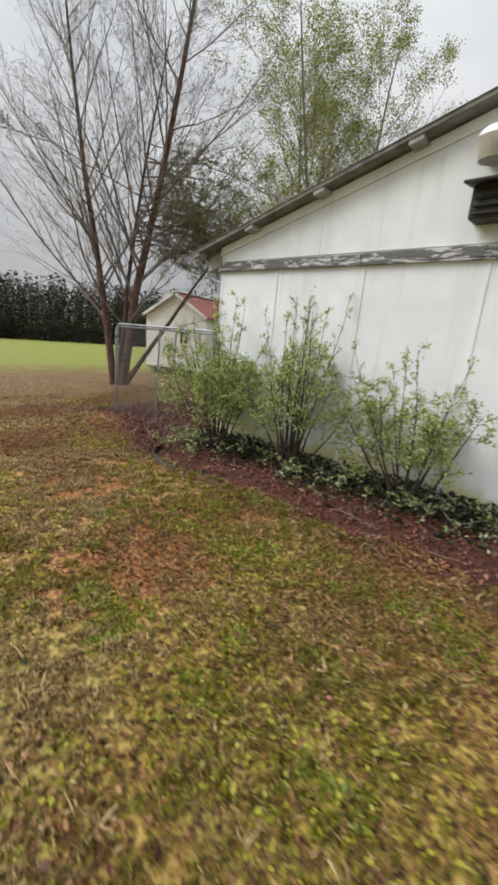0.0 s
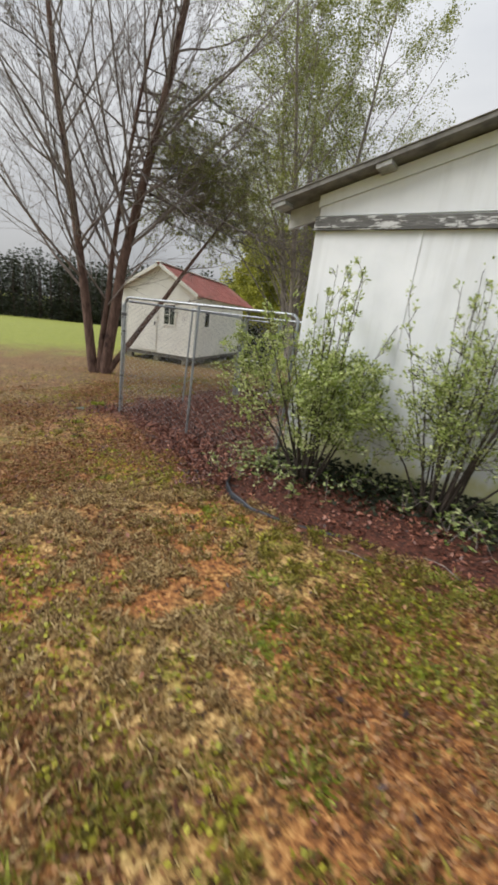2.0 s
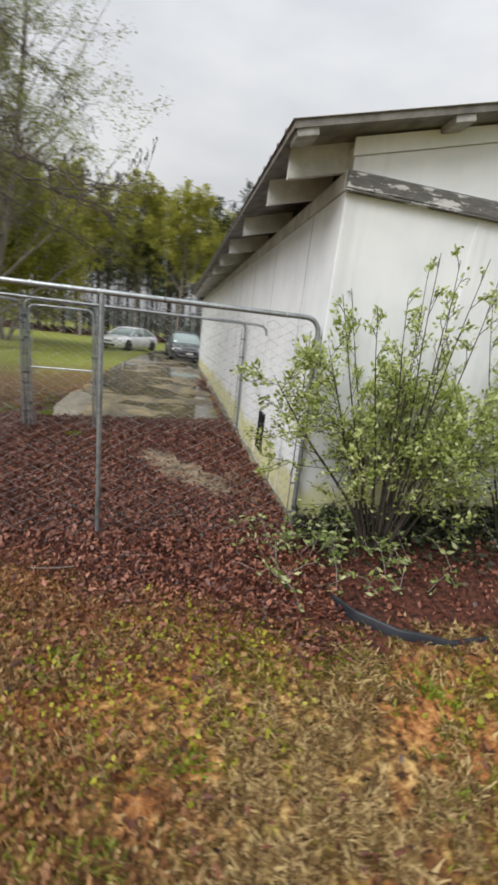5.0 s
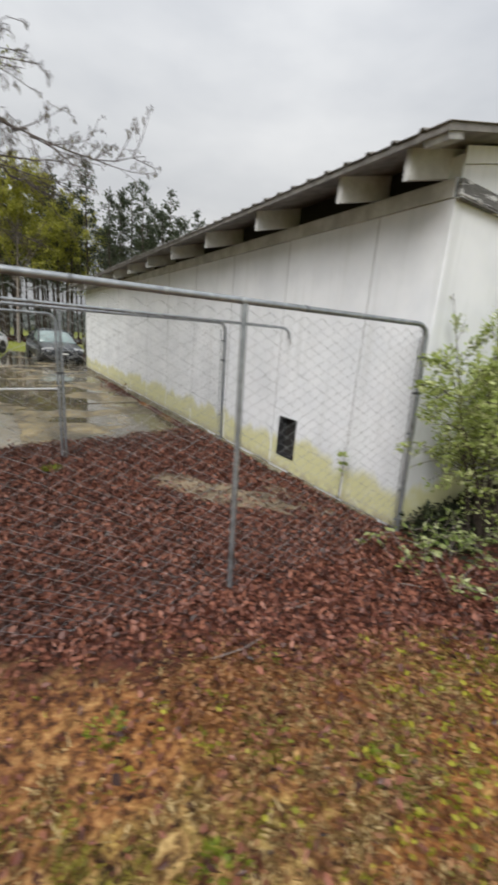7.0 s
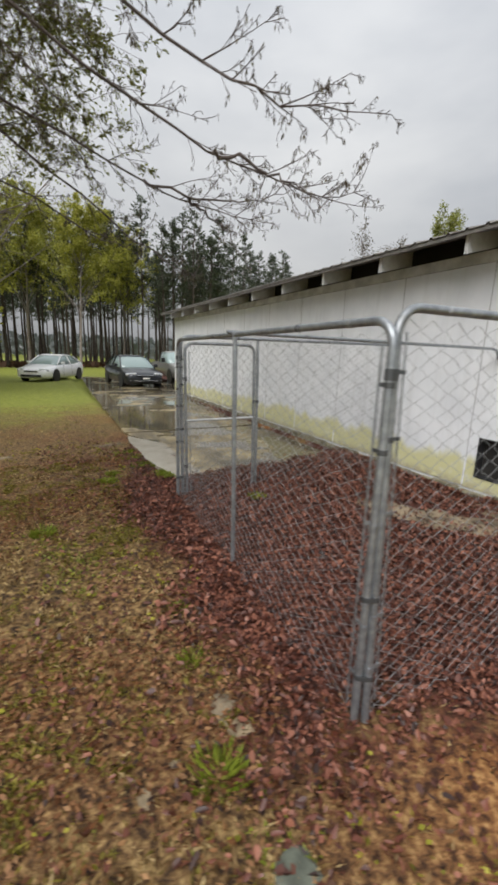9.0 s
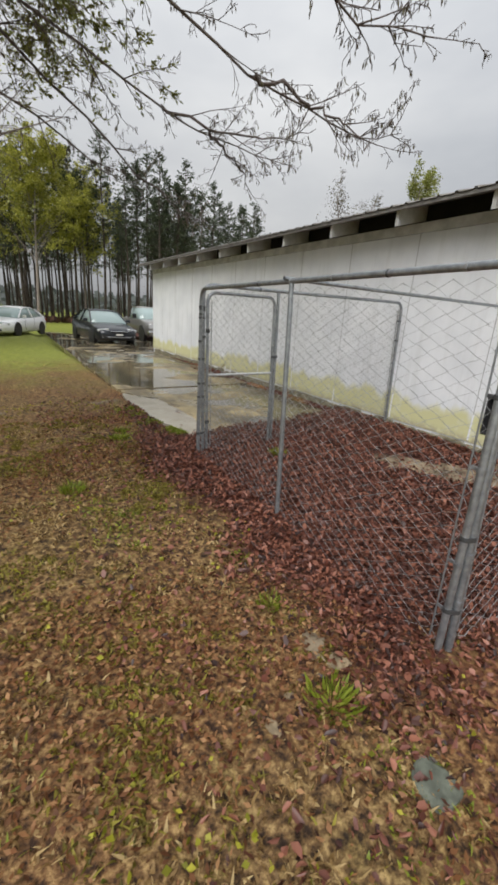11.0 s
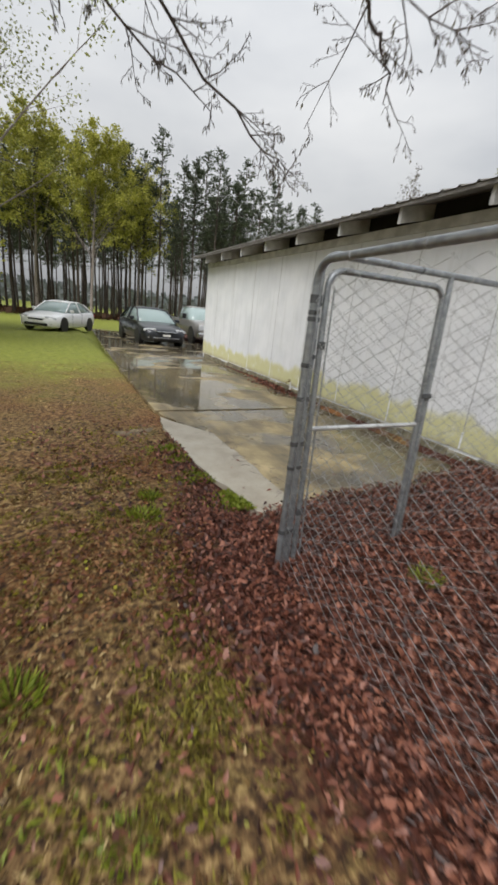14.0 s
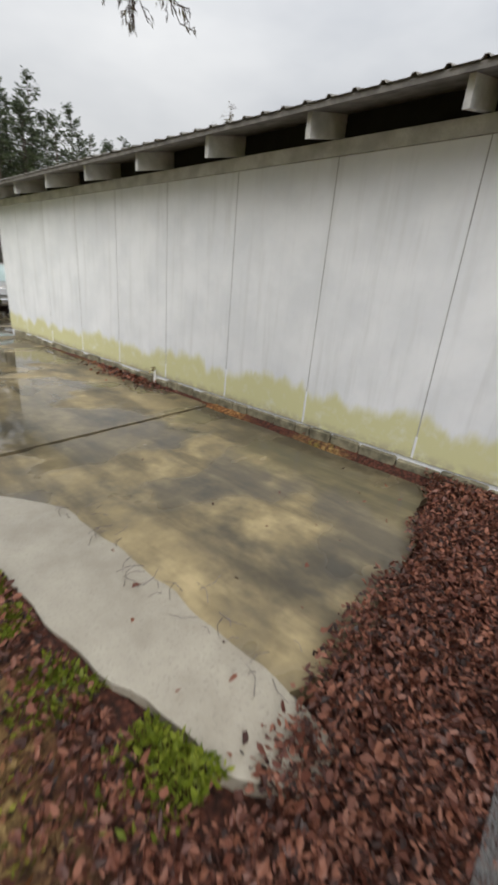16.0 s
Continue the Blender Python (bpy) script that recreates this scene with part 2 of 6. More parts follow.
def make_leafy(name, lo, mid, hi, gloss=0.5, through_share=0.4, spec=0.4):
    n = Nodes(name)
    r = n.island()
    c = n.ramp(r, (0.05, lo), (0.5, mid), (0.95, hi))
    c = n.mix(n.math("MULTIPLY", n.noise(40, 2), 0.4), c, lo)
    n.done(c, gloss, 0, spec)
    # thin leaves let part of the light through
    glow = n.nt.nodes.new("ShaderNodeBsdfTranslucent")
    n.put(glow.inputs["Color"], c)
    both = n.nt.nodes.new("ShaderNodeMixShader")
    both.inputs[0].default_value = through_share
    n.nt.links.new(n.bsdf.outputs[0], both.inputs[1])
    n.nt.links.new(glow.outputs[0], both.inputs[2])
    n.nt.links.new(both.outputs[0], n.out.inputs[0])
    return n.mat


def make_bark(name, lo, hi, scale=14):
    n = Nodes(name)
    p = n.place()
    ridges = n.noise(scale, 5, 0.65, n.scaled(p, (1, 1, 0.3)))
    c = n.ramp(ridges, (0.3, lo), (0.7, hi))
    c = n.mix(n.span(n.noise(3, 4, 0.6, p), 0.55, 0.75), c, tuple(v * 0.6 for v in lo))
    n.bump(ridges, 0.8, 0.02)
    return n.done(c, 0.85, 0, 0.2)


def make_glass(name, tint):
    n = Nodes(name)
    return n.done(tint, 0.05, 0, 0.7)


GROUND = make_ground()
SIDING, BOARD = make_white_siding(), make_white_siding(False)
FLAKING, ROOF = make_flaking(), make_roof()
CONCRETE, PALE = make_concrete(), make_concrete(False)
STEEL = make_galvanised()
BLOCK = simple("mossy_block_masonry", (0.20, 0.18, 0.12), 0.85, vary=0.5, scale=9, bump=0.7)
# near-black for the shade in eave and vent hole, and for the fan slats
DARK = simple("void_shade_and_slat_black", (0.02, 0.018, 0.016), 0.9)
RUBBER = simple("black_rubber", (0.018, 0.018, 0.02), 0.7)
BLACK = simple("black_plastic", (0.02, 0.02, 0.022), 0.4)
TIMBER = simple("weathered_grey_timber", (0.17, 0.16, 0.15), 0.85, vary=0.35, scale=8)
GAP = simple("grey_joint", (0.36, 0.36, 0.36), 0.8)
CLAMP = simple("dark_grey_steel_band", (0.11, 0.115, 0.12), 0.5, 0.6)
BRIGHT = simple("bare_bright_steel", (0.62, 0.63, 0.63), 0.4, 0.5)
WIRE = simple("galvanised_wire", (0.40, 0.41, 0.42), 0.45, 0.35, vary=0.35, scale=20)
GREYED = simple("greyed_white_paint", (0.34, 0.34, 0.335), 0.8, vary=0.3, scale=9)
# dirty white paint, greyed further for the shade under the eave
DIRTY_SHADED = simple("dirty_shaded_white_paint", (0.53, 0.53, 0.525), 0.75, vary=0.22, scale=5)

# ---- mesh helpers ----
def part(name, bm, material, parent=None, label=""):
    """Links a bmesh as one mesh object, under a thing or a part when parent is given."""
    me = bpy.data.meshes.new(name)
    bm.to_mesh(me)
    bm.free()
    me.materials.append(material)
    ob = new(name, me)
    if parent is not None:
        ob.parent = parent
    if label:
        ob["label"] = label
    return ob


def raw(name, verts, faces, material, parent=None, smooth=False):
    """The same from plain lists or arrays; all faces have one number of corners."""
    verts, faces = np.asarray(verts, dtype=np.float32), np.asarray(faces, dtype=np.int32)
    me = bpy.data.meshes.new(name)
    k = faces.shape[1]
    me.vertices.add(len(verts))
    me.vertices.foreach_set("co", verts.ravel())
    me.loops.add(faces.size)
    me.loops.foreach_set("vertex_index", faces.ravel())
    me.polygons.add(len(faces))
    me.polygons.foreach_set("loop_start", np.arange(0, faces.size, k, dtype=np.int32))
    me.polygons.foreach_set("loop_total", np.full(len(faces), k, dtype=np.int32))
    if smooth:
        me.polygons.foreach_set("use_smooth", np.ones(len(faces), dtype=bool))
    me.update(calc_edges=True)
    me.materials.append(material)
    ob = new(name, me)
    if parent is not None:
        ob.parent = parent
    return ob


def empty(name, x=0, y=0, z=0, turn=0):
    ob = new(name)
    ob.matrix_basis = pose(x, y, z, 0, 0, turn)
    ob.empty_display_size = 0.2
    return ob


def box(bm, lo, hi, bevel=0.0, turn=None):
    m = Matrix.LocRotScale([(a + b) / 2 for a, b in zip(lo, hi)], None, [b - a for a, b in zip(lo, hi)])
    made = bmesh.ops.create_cube(bm, size=1, matrix=(turn @ m) if turn is not None else m)
    if bevel:
        edges = list({e for v in made["verts"] for e in v.link_edges})
        bmesh.ops.bevel(bm, geom=edges, offset=bevel, segments=1, affect="EDGES")
    return bm


def boxed(lo, hi, bevel=0.0, turn=None):
    return box(bmesh.new(), lo, hi, bevel, turn)


def rings(paths, sides=5):
    """Tubes round polylines: each path is a list of (point, radius). Returns vertices and quads."""
    V, F = [], []
    for path in paths:
        base, n = len(V), len(path)
        for i, (p, r) in enumerate(path):
            a, b = path[max(i - 1, 0)][0], path[min(i + 1, n - 1)][0]
            d = (b - a)
            d = d.normalized() if d.length > 1e-9 else Vector((0, 0, 1))
            u = d.orthogonal().normalized() if i == 0 else (u - d * u.dot(d)).normalized()
            w = d.cross(u)
            for k in range(sides):
                t = 2 * math.pi * k / sides
                V.append(p + (u * math.cos(t) + w * math.sin(t)) * r)
            if i:
                for k in range(sides):
                    o = base + (i - 1) * sides
                    F.append((o + k, o + (k + 1) % sides, o + sides + (k + 1) % sides, o + sides + k))
    return V, F


def pipe(name, points, radius, material, parent=None, sides=10, label=""):
    V, F = rings([[(Vector(p), radius) for p in points]], sides)
    ob = raw(name, V, F, material, parent, True)
    if label:
        ob["label"] = label
    return ob


def cylinder(bm, p, q, r1, r2=None, sides=14):
    p, q = Vector(p), Vector(q)
    d = q - p
    m = Matrix.Translation((p + q) / 2) @ d.to_track_quat("Z", "Y").to_matrix().to_4x4()
    bmesh.ops.create_cone(bm, cap_ends=True, segments=sides, radius1=r1, radius2=r1 if r2 is None else r2, depth=d.length, matrix=m)
    return bm


def clamp(v, lo, hi):
    return max(lo, min(hi, v))


def ground_z(x, y):
    """Height of the ground, without its small bumps."""
    z = 0.03 * clamp(x, -2, 7) + 0.012 * clamp(y, 0, 4)
    if y < 1.5 and x > 2.6:
        z += 0.10 * clamp((y + 1.7) / 1.3, 0, 1) * clamp((x - 2.6) / 1.0, 0, 1)
    d = math.hypot(x - 1, y - 2)
    left = clamp((-x - 0.6 * abs(y) + 5) / 30, 0, 1)
    z -= (0.020 + 0.016 * left) * clamp(d - 9, 0, 75)
    return z


# ---- ground ----
def build_ground():
    ticks = [0.0]
    step = 0.16
    while ticks[-1] < 600:
        ticks.append(ticks[-1] + step)
        if ticks[-1] > 7:
            step *= 1.14
    axis = [-t for t in reversed(ticks[1:])] + ticks
    n = len(axis)
    V = []
    for b in axis:
        for a in axis:
            x, y = a + 2.0, b + 0.5
            z = ground_z(x, y)
            near = math.hypot(a, b)
            if near < 30:
                z += 0.022 * noise.noise(Vector((x * 1.1, y * 1.1, 0))) + 0.010 * noise.noise(Vector((x * 4, y * 4, 3)))
            wide = 3.2 if y < 14 else 7.0
            z -= 0.14 * clamp((y - 3.42) / 0.3, 0, 1) * clamp((x - 0.16) / 0.22, 0, 1) * clamp((wide - x) / 0.2, 0, 1) * clamp((32 - y) / 2, 0, 1)
            V.append((x, y, z))
    F = [(j * n + i, j * n + i + 1, (j + 1) * n + i + 1, (j + 1) * n + i) for j in range(n - 1) for i in range(n - 1)]
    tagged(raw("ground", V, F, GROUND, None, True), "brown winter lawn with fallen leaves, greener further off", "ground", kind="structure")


build_ground()


# ---- driveway ----
def slab_mesh(outline, top, depth, rough=0.0):
    """A slab with a bent outline; top gives the height at a point."""
    bm = bmesh.new()
    fine = []
    for (ax, ay), (bx, by) in zip(outline, outline[1:] + outline[:1]):
        n = max(1, int(math.hypot(bx - ax, by - ay) / 0.07)) if rough else 1
        for i in range(n):
            x, y = ax + (bx - ax) * i / n, ay + (by - ay) * i / n
            w = Vector((x * 5, y * 5, 0))
            fine.append((x + rough * noise.noise(w), y + rough * noise.noise(w + Vector((9, 4, 2)))))
    outline = fine
    up = [bm.verts.new((x, y, top(x, y))) for x, y in outline]
    down = [bm.verts.new((x, y, top(x, y) - depth)) for x, y in outline]
    face = bm.faces.new(up)
    n = len(up)
    for i in range(n):
        bm.faces.new((up[i], down[i], down[(i + 1) % n], up[(i + 1) % n]))
    bmesh.ops.recalc_face_normals(bm, faces=bm.faces)
    if face.normal.z < 0:
        bmesh.ops.reverse_faces(bm, faces=bm.faces)
    bmesh.ops.triangulate(bm, faces=[face])
    return bm


def slab_z(x, y):
    return 0.085 + 0.004 * clamp(y - 4, 0, 9) - 0.028 * clamp(y - 13, 0, 30)


def build_driveway():
    drive = tagged(empty("driveway"), "wet concrete driveway with puddles and a crack", "driveway", kind="structure")
    near = [(0.58, 3.80), (0.9, 3.70), (1.2, 3.64), (1.7, 3.72), (2.1, 3.76), (2.6, 3.92), (3.135, 4.02), (3.135, 6.86), (0.2, 6.66), (0.34, 6.12), (0.57, 5.60), (0.60, 4.9), (0.60, 4.2)]
    part("slab", slab_mesh(near, lambda x, y: slab_z(x, y) - 0.040, 0.12, 0.05), CONCRETE, drive)
    mid = [(0.17, 6.675), (3.135, 6.875), (3.135, 10.3), (0.20, 10.32)]
    part("slab", slab_mesh(mid, lambda x, y: slab_z(x, y) - 0.026, 0.12), CONCRETE, drive)
    far = [(0.20, 10.335), (3.135, 10.315), (3.2, 13.9), (6.5, 14.3), (7.0, 32), (1.2, 32), (0.7, 22), (0.3, 14)]
    part("slab", slab_mesh(far, lambda x, y: slab_z(x, y) - 0.026, 0.12), CONCRETE, drive)
    strip = [(0.60, 3.50), (0.66, 3.68), (0.66, 4.2), (0.655, 5.0), (0.62, 5.62), (0.31, 6.10), (0.16, 6.35), (0.10, 5.7), (0.10, 5.0), (0.15, 4.5), (0.23, 4.1), (0.27, 3.74), (0.42, 3.49)]
    part("apron_strip", slab_mesh(strip, lambda x, y: slab_z(x, y) - 0.031 - 0.006 * clamp(4.2 - y, 0, 1), 0.12, 0.03), PALE, drive, "paler raised strip of concrete")


build_driveway()

# ---- white building ----
WX, WY, RIDGE, SLOPE = 3.19, -0.04, 7.0, 0.264
END_Y, EAST = 13.65, 10.81
SHEET_TOP, SHEET_LOW = 2.665, 0.20
EAVE_X, EAVE_Z = 2.72, 2.908


def roof_top(x):
    return EAVE_Z + SLOPE * (min(x, 2 * RIDGE - x) - EAVE_X)


def gable(y0, y1, inset, top_gap):
    """The pentagon of a gable wall as a solid."""
    bm = bmesh.new()
    a, b = WX + inset, EAST - inset
    pts = [(a, 0.0), (b, 0.0), (b, roof_top(b) - top_gap), (RIDGE, roof_top(RIDGE) - top_gap), (a, roof_top(a) - top_gap)]
    f = [bm.verts.new((x, y0, z)) for x, z in pts]
    g = [bm.verts.new((x, y1, z)) for x, z in pts]
    bm.faces.new(f)
    bm.faces.new(g[::-1])
    for i in range(5):
        bm.faces.new((f[i], g[i], g[(i + 1) % 5], f[(i + 1) % 5]))
    bmesh.ops.recalc_face_normals(bm, faces=bm.faces)
    return bm


def build_walls():
    south = tagged(part("wall_south", gable(WY + 0.012, WY + 0.15, 0.02, 0.10), BOARD), "white painted gable wall of a low outbuilding", "wall", kind="structure")
    north = tagged(part("wall_north", gable(END_Y - 0.15, END_Y, 0.02, 0.10), BOARD), "white painted far gable wall", "wall", kind="structure")
    HOLE = (1.39, 1.70, 0.345, 0.80)
    bm = bmesh.new()
    y0, y1, z0, z1 = HOLE
    x0, x1 = WX + 0.012, WX + 0.15
    box(bm, (x0, WY + 0.152, 0), (x1, y0, SHEET_TOP))
    box(bm, (x0, y1, 0), (x1, END_Y - 0.152, SHEET_TOP))
    box(bm, (x0, y0, 0), (x1, y1, z0))
    box(bm, (x0, y0, z1), (x1, y1, SHEET_TOP))
    west = tagged(part("wall_west", bm, BOARD), "long white painted wall with green algae along its foot", "wall", kind="structure")
    bm = boxed((EAST - 0.15, WY + 0.152, 0), (EAST - 0.012, END_Y - 0.152, 2.8))
    tagged(part("wall_east", bm, BOARD), "plain white outbuilding wall", "wall", kind="structure")
    # long wall sheets
    seams = [WY] + [0.62 + 1.208 * k for k in range(11)] + [END_Y]
    for a, b in zip(seams, seams[1:]):
        lo, hi = a + 0.004, b - 0.004
        low = SHEET_LOW + 0.015 * math.sin(a * 5)
        bm = bmesh.new()
        if lo < HOLE[0] < hi:
            box(bm, (WX, lo, low), (WX + 0.012, y0, SHEET_TOP))
            box(bm, (WX, y1, low), (WX + 0.012, hi, SHEET_TOP))
            box(bm, (WX, y0, low), (WX + 0.012, y1, z0))
            box(bm, (WX, y0, z1), (WX + 0.012, y1, SHEET_TOP))
        else:
            box(bm, (WX, lo, low), (WX + 0.012, hi, SHEET_TOP), 0.002)
        part("panel", bm, SIDING, west)
    # joint strips, paler where the paint has stayed at the foot
    for s in seams[1:-1]:
        part("joint_strip", boxed((WX - 0.005, s - 0.012, SHEET_LOW + 0.02), (WX + 0.001, s + 0.010, 0.52 + 0.1 * math.sin(7 * s)), 0.001), BOARD, west)
        part("joint_gap", boxed((WX - 0.0015, s - 0.005, 0.4), (WX + 0.004, s + 0.003, SHEET_TOP - 0.002)), GAP, west)
    # gable sheets below the trim board
    gseams = [WX] + [4.24 + 1.22 * k for k in range(6)] + [EAST]
    for a, b in zip(gseams, gseams[1:]):
        if b - a > 0.02:
            part("panel", boxed((a + 0.003, WY, SHEET_LOW + 0.06), (b - 0.003, WY + 0.012, 2.66), 0.002), SIDING, south)
    for s in gseams[1:-1]:
        part("batten", boxed((s - 0.02, WY - 0.007, 0.3), (s + 0.02, WY - 0.0005, 2.655), 0.002), BOARD, south)
    # gable sheets above it
    step = [WX + 0.02, 4.85, 7.0, 9.2, EAST - 0.02]
    for a, b in zip(step, step[1:]):
        bm = bmesh.new()
        f = [bm.verts.new((x, WY, z)) for x, z in ((a + 0.002, 2.79), (b - 0.002, 2.79), (b - 0.002, roof_top(b) - 0.172), (a + 0.002, roof_top(a) - 0.172))]
        face = bm.faces.new(f)
        ext = bmesh.ops.extrude_face_region(bm, geom=[face])
        bmesh.ops.translate(bm, verts=[v for v in ext["geom"] if isinstance(v, bmesh.types.BMVert)], vec=(0, 0.011, 0))
        bmesh.ops.recalc_face_normals(bm, faces=bm.faces)
        part("panel", bm, BOARD, south)
    # trim board with flaking paint, in three lengths
    cuts = [WX - 0.012, 5.42, 7.9, EAST]
    for k, (a, b) in enumerate(zip(cuts, cuts[1:])):
        m = pose((a + b) / 2, WY - 0.018, 2.718 + 0.004 * (k % 2), 0, 0.35 * (-1) ** k, 0)
        part("trim_board", boxed((-(b - a) / 2 + 0.003, -0.017, -0.052), ((b - a) / 2 - 0.003, 0.017, 0.052), 0.006, m), FLAKING, south, "grey board with flaking white paint")
    # drip shelf under it
    part("drip_strip", boxed((WX - 0.02, WY - 0.045, 2.652), (EAST, WY - 0.002, 2.664), 0.002), FLAKING, south)
    # rake boards
    for a, b in ((WX + 0.004, RIDGE), (RIDGE, 2 * RIDGE - WX - 0.004)):
        for dz0, dz1, y0, y1 in ((-0.168, -0.062, WY - 0.016, WY - 0.001),):
            bm = bmesh.new()
            f = [bm.verts.new((x, y0, roof_top(x) + dz)) for x, dz in ((a, dz0), (b, dz0), (b, dz1), (a, dz1))]
            face = bm.faces.new(f)
            ext = bmesh.ops.extrude_face_region(bm, geom=[face])
            bmesh.ops.translate(bm, verts=[v for v in ext["geom"] if isinstance(v, bmesh.types.BMVert)], vec=(0, y1 - y0, 0))
            bmesh.ops.recalc_face_normals(bm, faces=bm.faces)
            part("rake_board", bm, BOARD, south)
    # frieze board on the long wall
    part("frieze_board", boxed((WX - 0.012, WY + 0.02, SHEET_TOP + 0.004), (WX + 0.02, END_Y, 2.79), 0.003), DIRTY_SHADED, west)
    # near-black board put in for the shade inside the open eave
    part("eave_shade_board", boxed((WX + 0.16, WY + 0.16, 2.60), (WX + 0.2, END_Y - 0.16, roof_top(WX + 0.2) - 0.06)), DARK, west)
    # wall footing: rough blocks
    rnd = random.Random(4)
    y = 0.15
    while y < END_Y - 0.4:
        w = rnd.uniform(0.18, 0.42)
        part("footing_block", boxed((WX - rnd.uniform(0.015, 0.05), y, -0.05), (WX + 0.1, y + w - 0.012, SHEET_LOW - rnd.uniform(0.0, 0.035)), 0.012), BLOCK, west)
        y += w
    x = WX + 0.02
    while x < EAST - 0.4:
        part("footing_block", boxed((x, WY - 0.012, -0.1), (x + 0.385, WY + 0.1, SHEET_LOW + 0.05), 0.01), BLOCK, south)
        x += 0.4
    # vent opening: near-black plate painted as the shade inside, dark lining and a rim
    vent = tagged(empty("wall_vent", WX, 1.545, 0.572), "dark square opening with a thin frame low in the white wall", "vent")
    bm = bmesh.new()
    box(bm, (0.10, -0.16, -0.23), (0.12, 0.16, 0.23))
    part("hole_shade_plate", bm, DARK, vent)
    for lo, hi in (((-0.008, -0.158, -0.228), (0.10, -0.144, 0.228)), ((-0.008, 0.144, -0.228), (0.10, 0.158, 0.228)), ((-0.008, -0.144, 0.214), (0.10, 0.144, 0.228)), ((-0.008, -0.144, -0.228), (0.10, 0.144, -0.214))):
        part("frame_strip", boxed(lo, hi, 0.002), BLACK, vent)


build_walls()


def build_roof():
    roof = tagged(empty("roof"), "low gabled roof of weathered ribbed sheet metal on exposed rafters", "roof", kind="structure")
    y0, y1 = WY - 0.20, END_Y + 0.25
    # ribbed sheets on both slopes
    for side in (0, 1):
        ys, zs = [], []
        y = y0
        while y < y1:
            for dy, dz in ((0.0, 0.0), (0.165, 0.0), (0.178, 0.02), (0.202, 0.02)):
                if y + dy < y1:
                    ys.append(y + dy)
                    zs.append(dz)
            y += 0.215
        xs = [EAVE_X, EAVE_X + 1.5, RIDGE] if side == 0 else [2 * RIDGE - EAVE_X, 2 * RIDGE - EAVE_X - 1.5, RIDGE]
        V, F, n = [], [], len(ys)
        for x in xs:
            for yy, zz in zip(ys, zs):
                V.append((x, yy, roof_top(x) + zz))
        for j in range(len(xs) - 1):
            for i in range(n - 1):
                F.append((j * n + i, j * n + i + 1, (j + 1) * n + i + 1, (j + 1) * n + i))
        ob = raw("ribbed_sheet", V, F, ROOF, roof)
        thick = ob.modifiers.new("thickness", "SOLIDIFY")
        thick.thickness, thick.offset = 0.004, 1
        # deck boards under the sheet
        bm = bmesh.new()
        a, b = xs[0], xs[-1]
        pts = [(a + 0.015 * (1 - 2 * side), roof_top(a) - 0.045), (b, roof_top(b) - 0.045), (b, roof_top(b) - 0.004), (a + 0.015 * (1 - 2 * side), roof_top(a) - 0.004)]
        f = [bm.verts.new((x, y0 + 0.01, z)) for x, z in pts]
        g = [bm.verts.new((x, y1 - 0.01, z)) for x, z in pts]
        bm.faces.new(f)
        bm.faces.new(g[::-1])
        for i in range(4):
            bm.faces.new((f[i], g[i], g[(i + 1) % 4], f[(i + 1) % 4]))
        bmesh.ops.recalc_face_normals(bm, faces=bm.faces)
        part("roof_deck", bm, TIMBER, roof)
    # rafter tails
    depth = 0.182
    for y in [0.085] + [0.712 + 1.206 * k for k in range(11)]:
        bm = bmesh.new()
        a, b = 2.80, WX + 0.14
        pts = [(a, roof_top(a) - 0.048 - depth), (b, roof_top(b) - 0.048 - depth), (b, roof_top(b) - 0.048), (a, roof_top(a) - 0.048)]
        f = [bm.verts.new((x, y - 0.022, z)) for x, z in pts]
        g = [bm.verts.new((x, y + 0.022, z)) for x, z in pts]
        bm.faces.new(f)
        bm.faces.new(g[::-1])
        for i in range(4):
            bm.faces.new((f[i], g[i], g[(i + 1) % 4], f[(i + 1) % 4]))
        bmesh.ops.recalc_face_normals(bm, faces=bm.faces)
        part("rafter_tail", bm, DIRTY_SHADED, roof)
    # lookouts under the verge
    for k in range(8):
        x = EAVE_X + 0.10 + 1.02 * k
        if x > 2 * RIDGE - EAVE_X:
            break
        z = roof_top(x) - 0.046
        part("lookout", boxed((-0.07, 0, -0.045), (0.07, 0.17, 0), 0.004, pose(x, y0 + 0.02, z, 0, -math.degrees(math.atan(SLOPE)) * (1 if x < RIDGE else -1), 0)), GREYED, roof)


build_roof()

# ---- chain link kennel ----
HIGH, TUBE = 1.74, 0.0185
# place and lean of the three panels: joined to the wall, along the lawn, with the gate
KENNEL_A = (0.078, 0.032, 0.065, -2.0, -0.35, -2.3)
KENNEL_B = (0.042, 0.060, 0.015, 0, 0.55, 88.5)
KENNEL_C = (0.180, 3.052, 0.03, -1.4, -0.8, 0.3)


def rounded_frame(w, h, r, z0=0.03):
    """Outline of a tube frame with two rounded upper corners."""
    pts = [(0, 0, z0)]
    for k in range(7):
        a = math.pi - k * math.pi / 12
        pts.append((r + r * math.cos(a), 0, h - r + r * math.sin(a)))
    for k in range(7):
        a = math.pi / 2 - k * math.pi / 12
        pts.append((w - r + r * math.cos(a), 0, h - r + r * math.sin(a)))
    pts.append((w, 0, z0))
    return pts


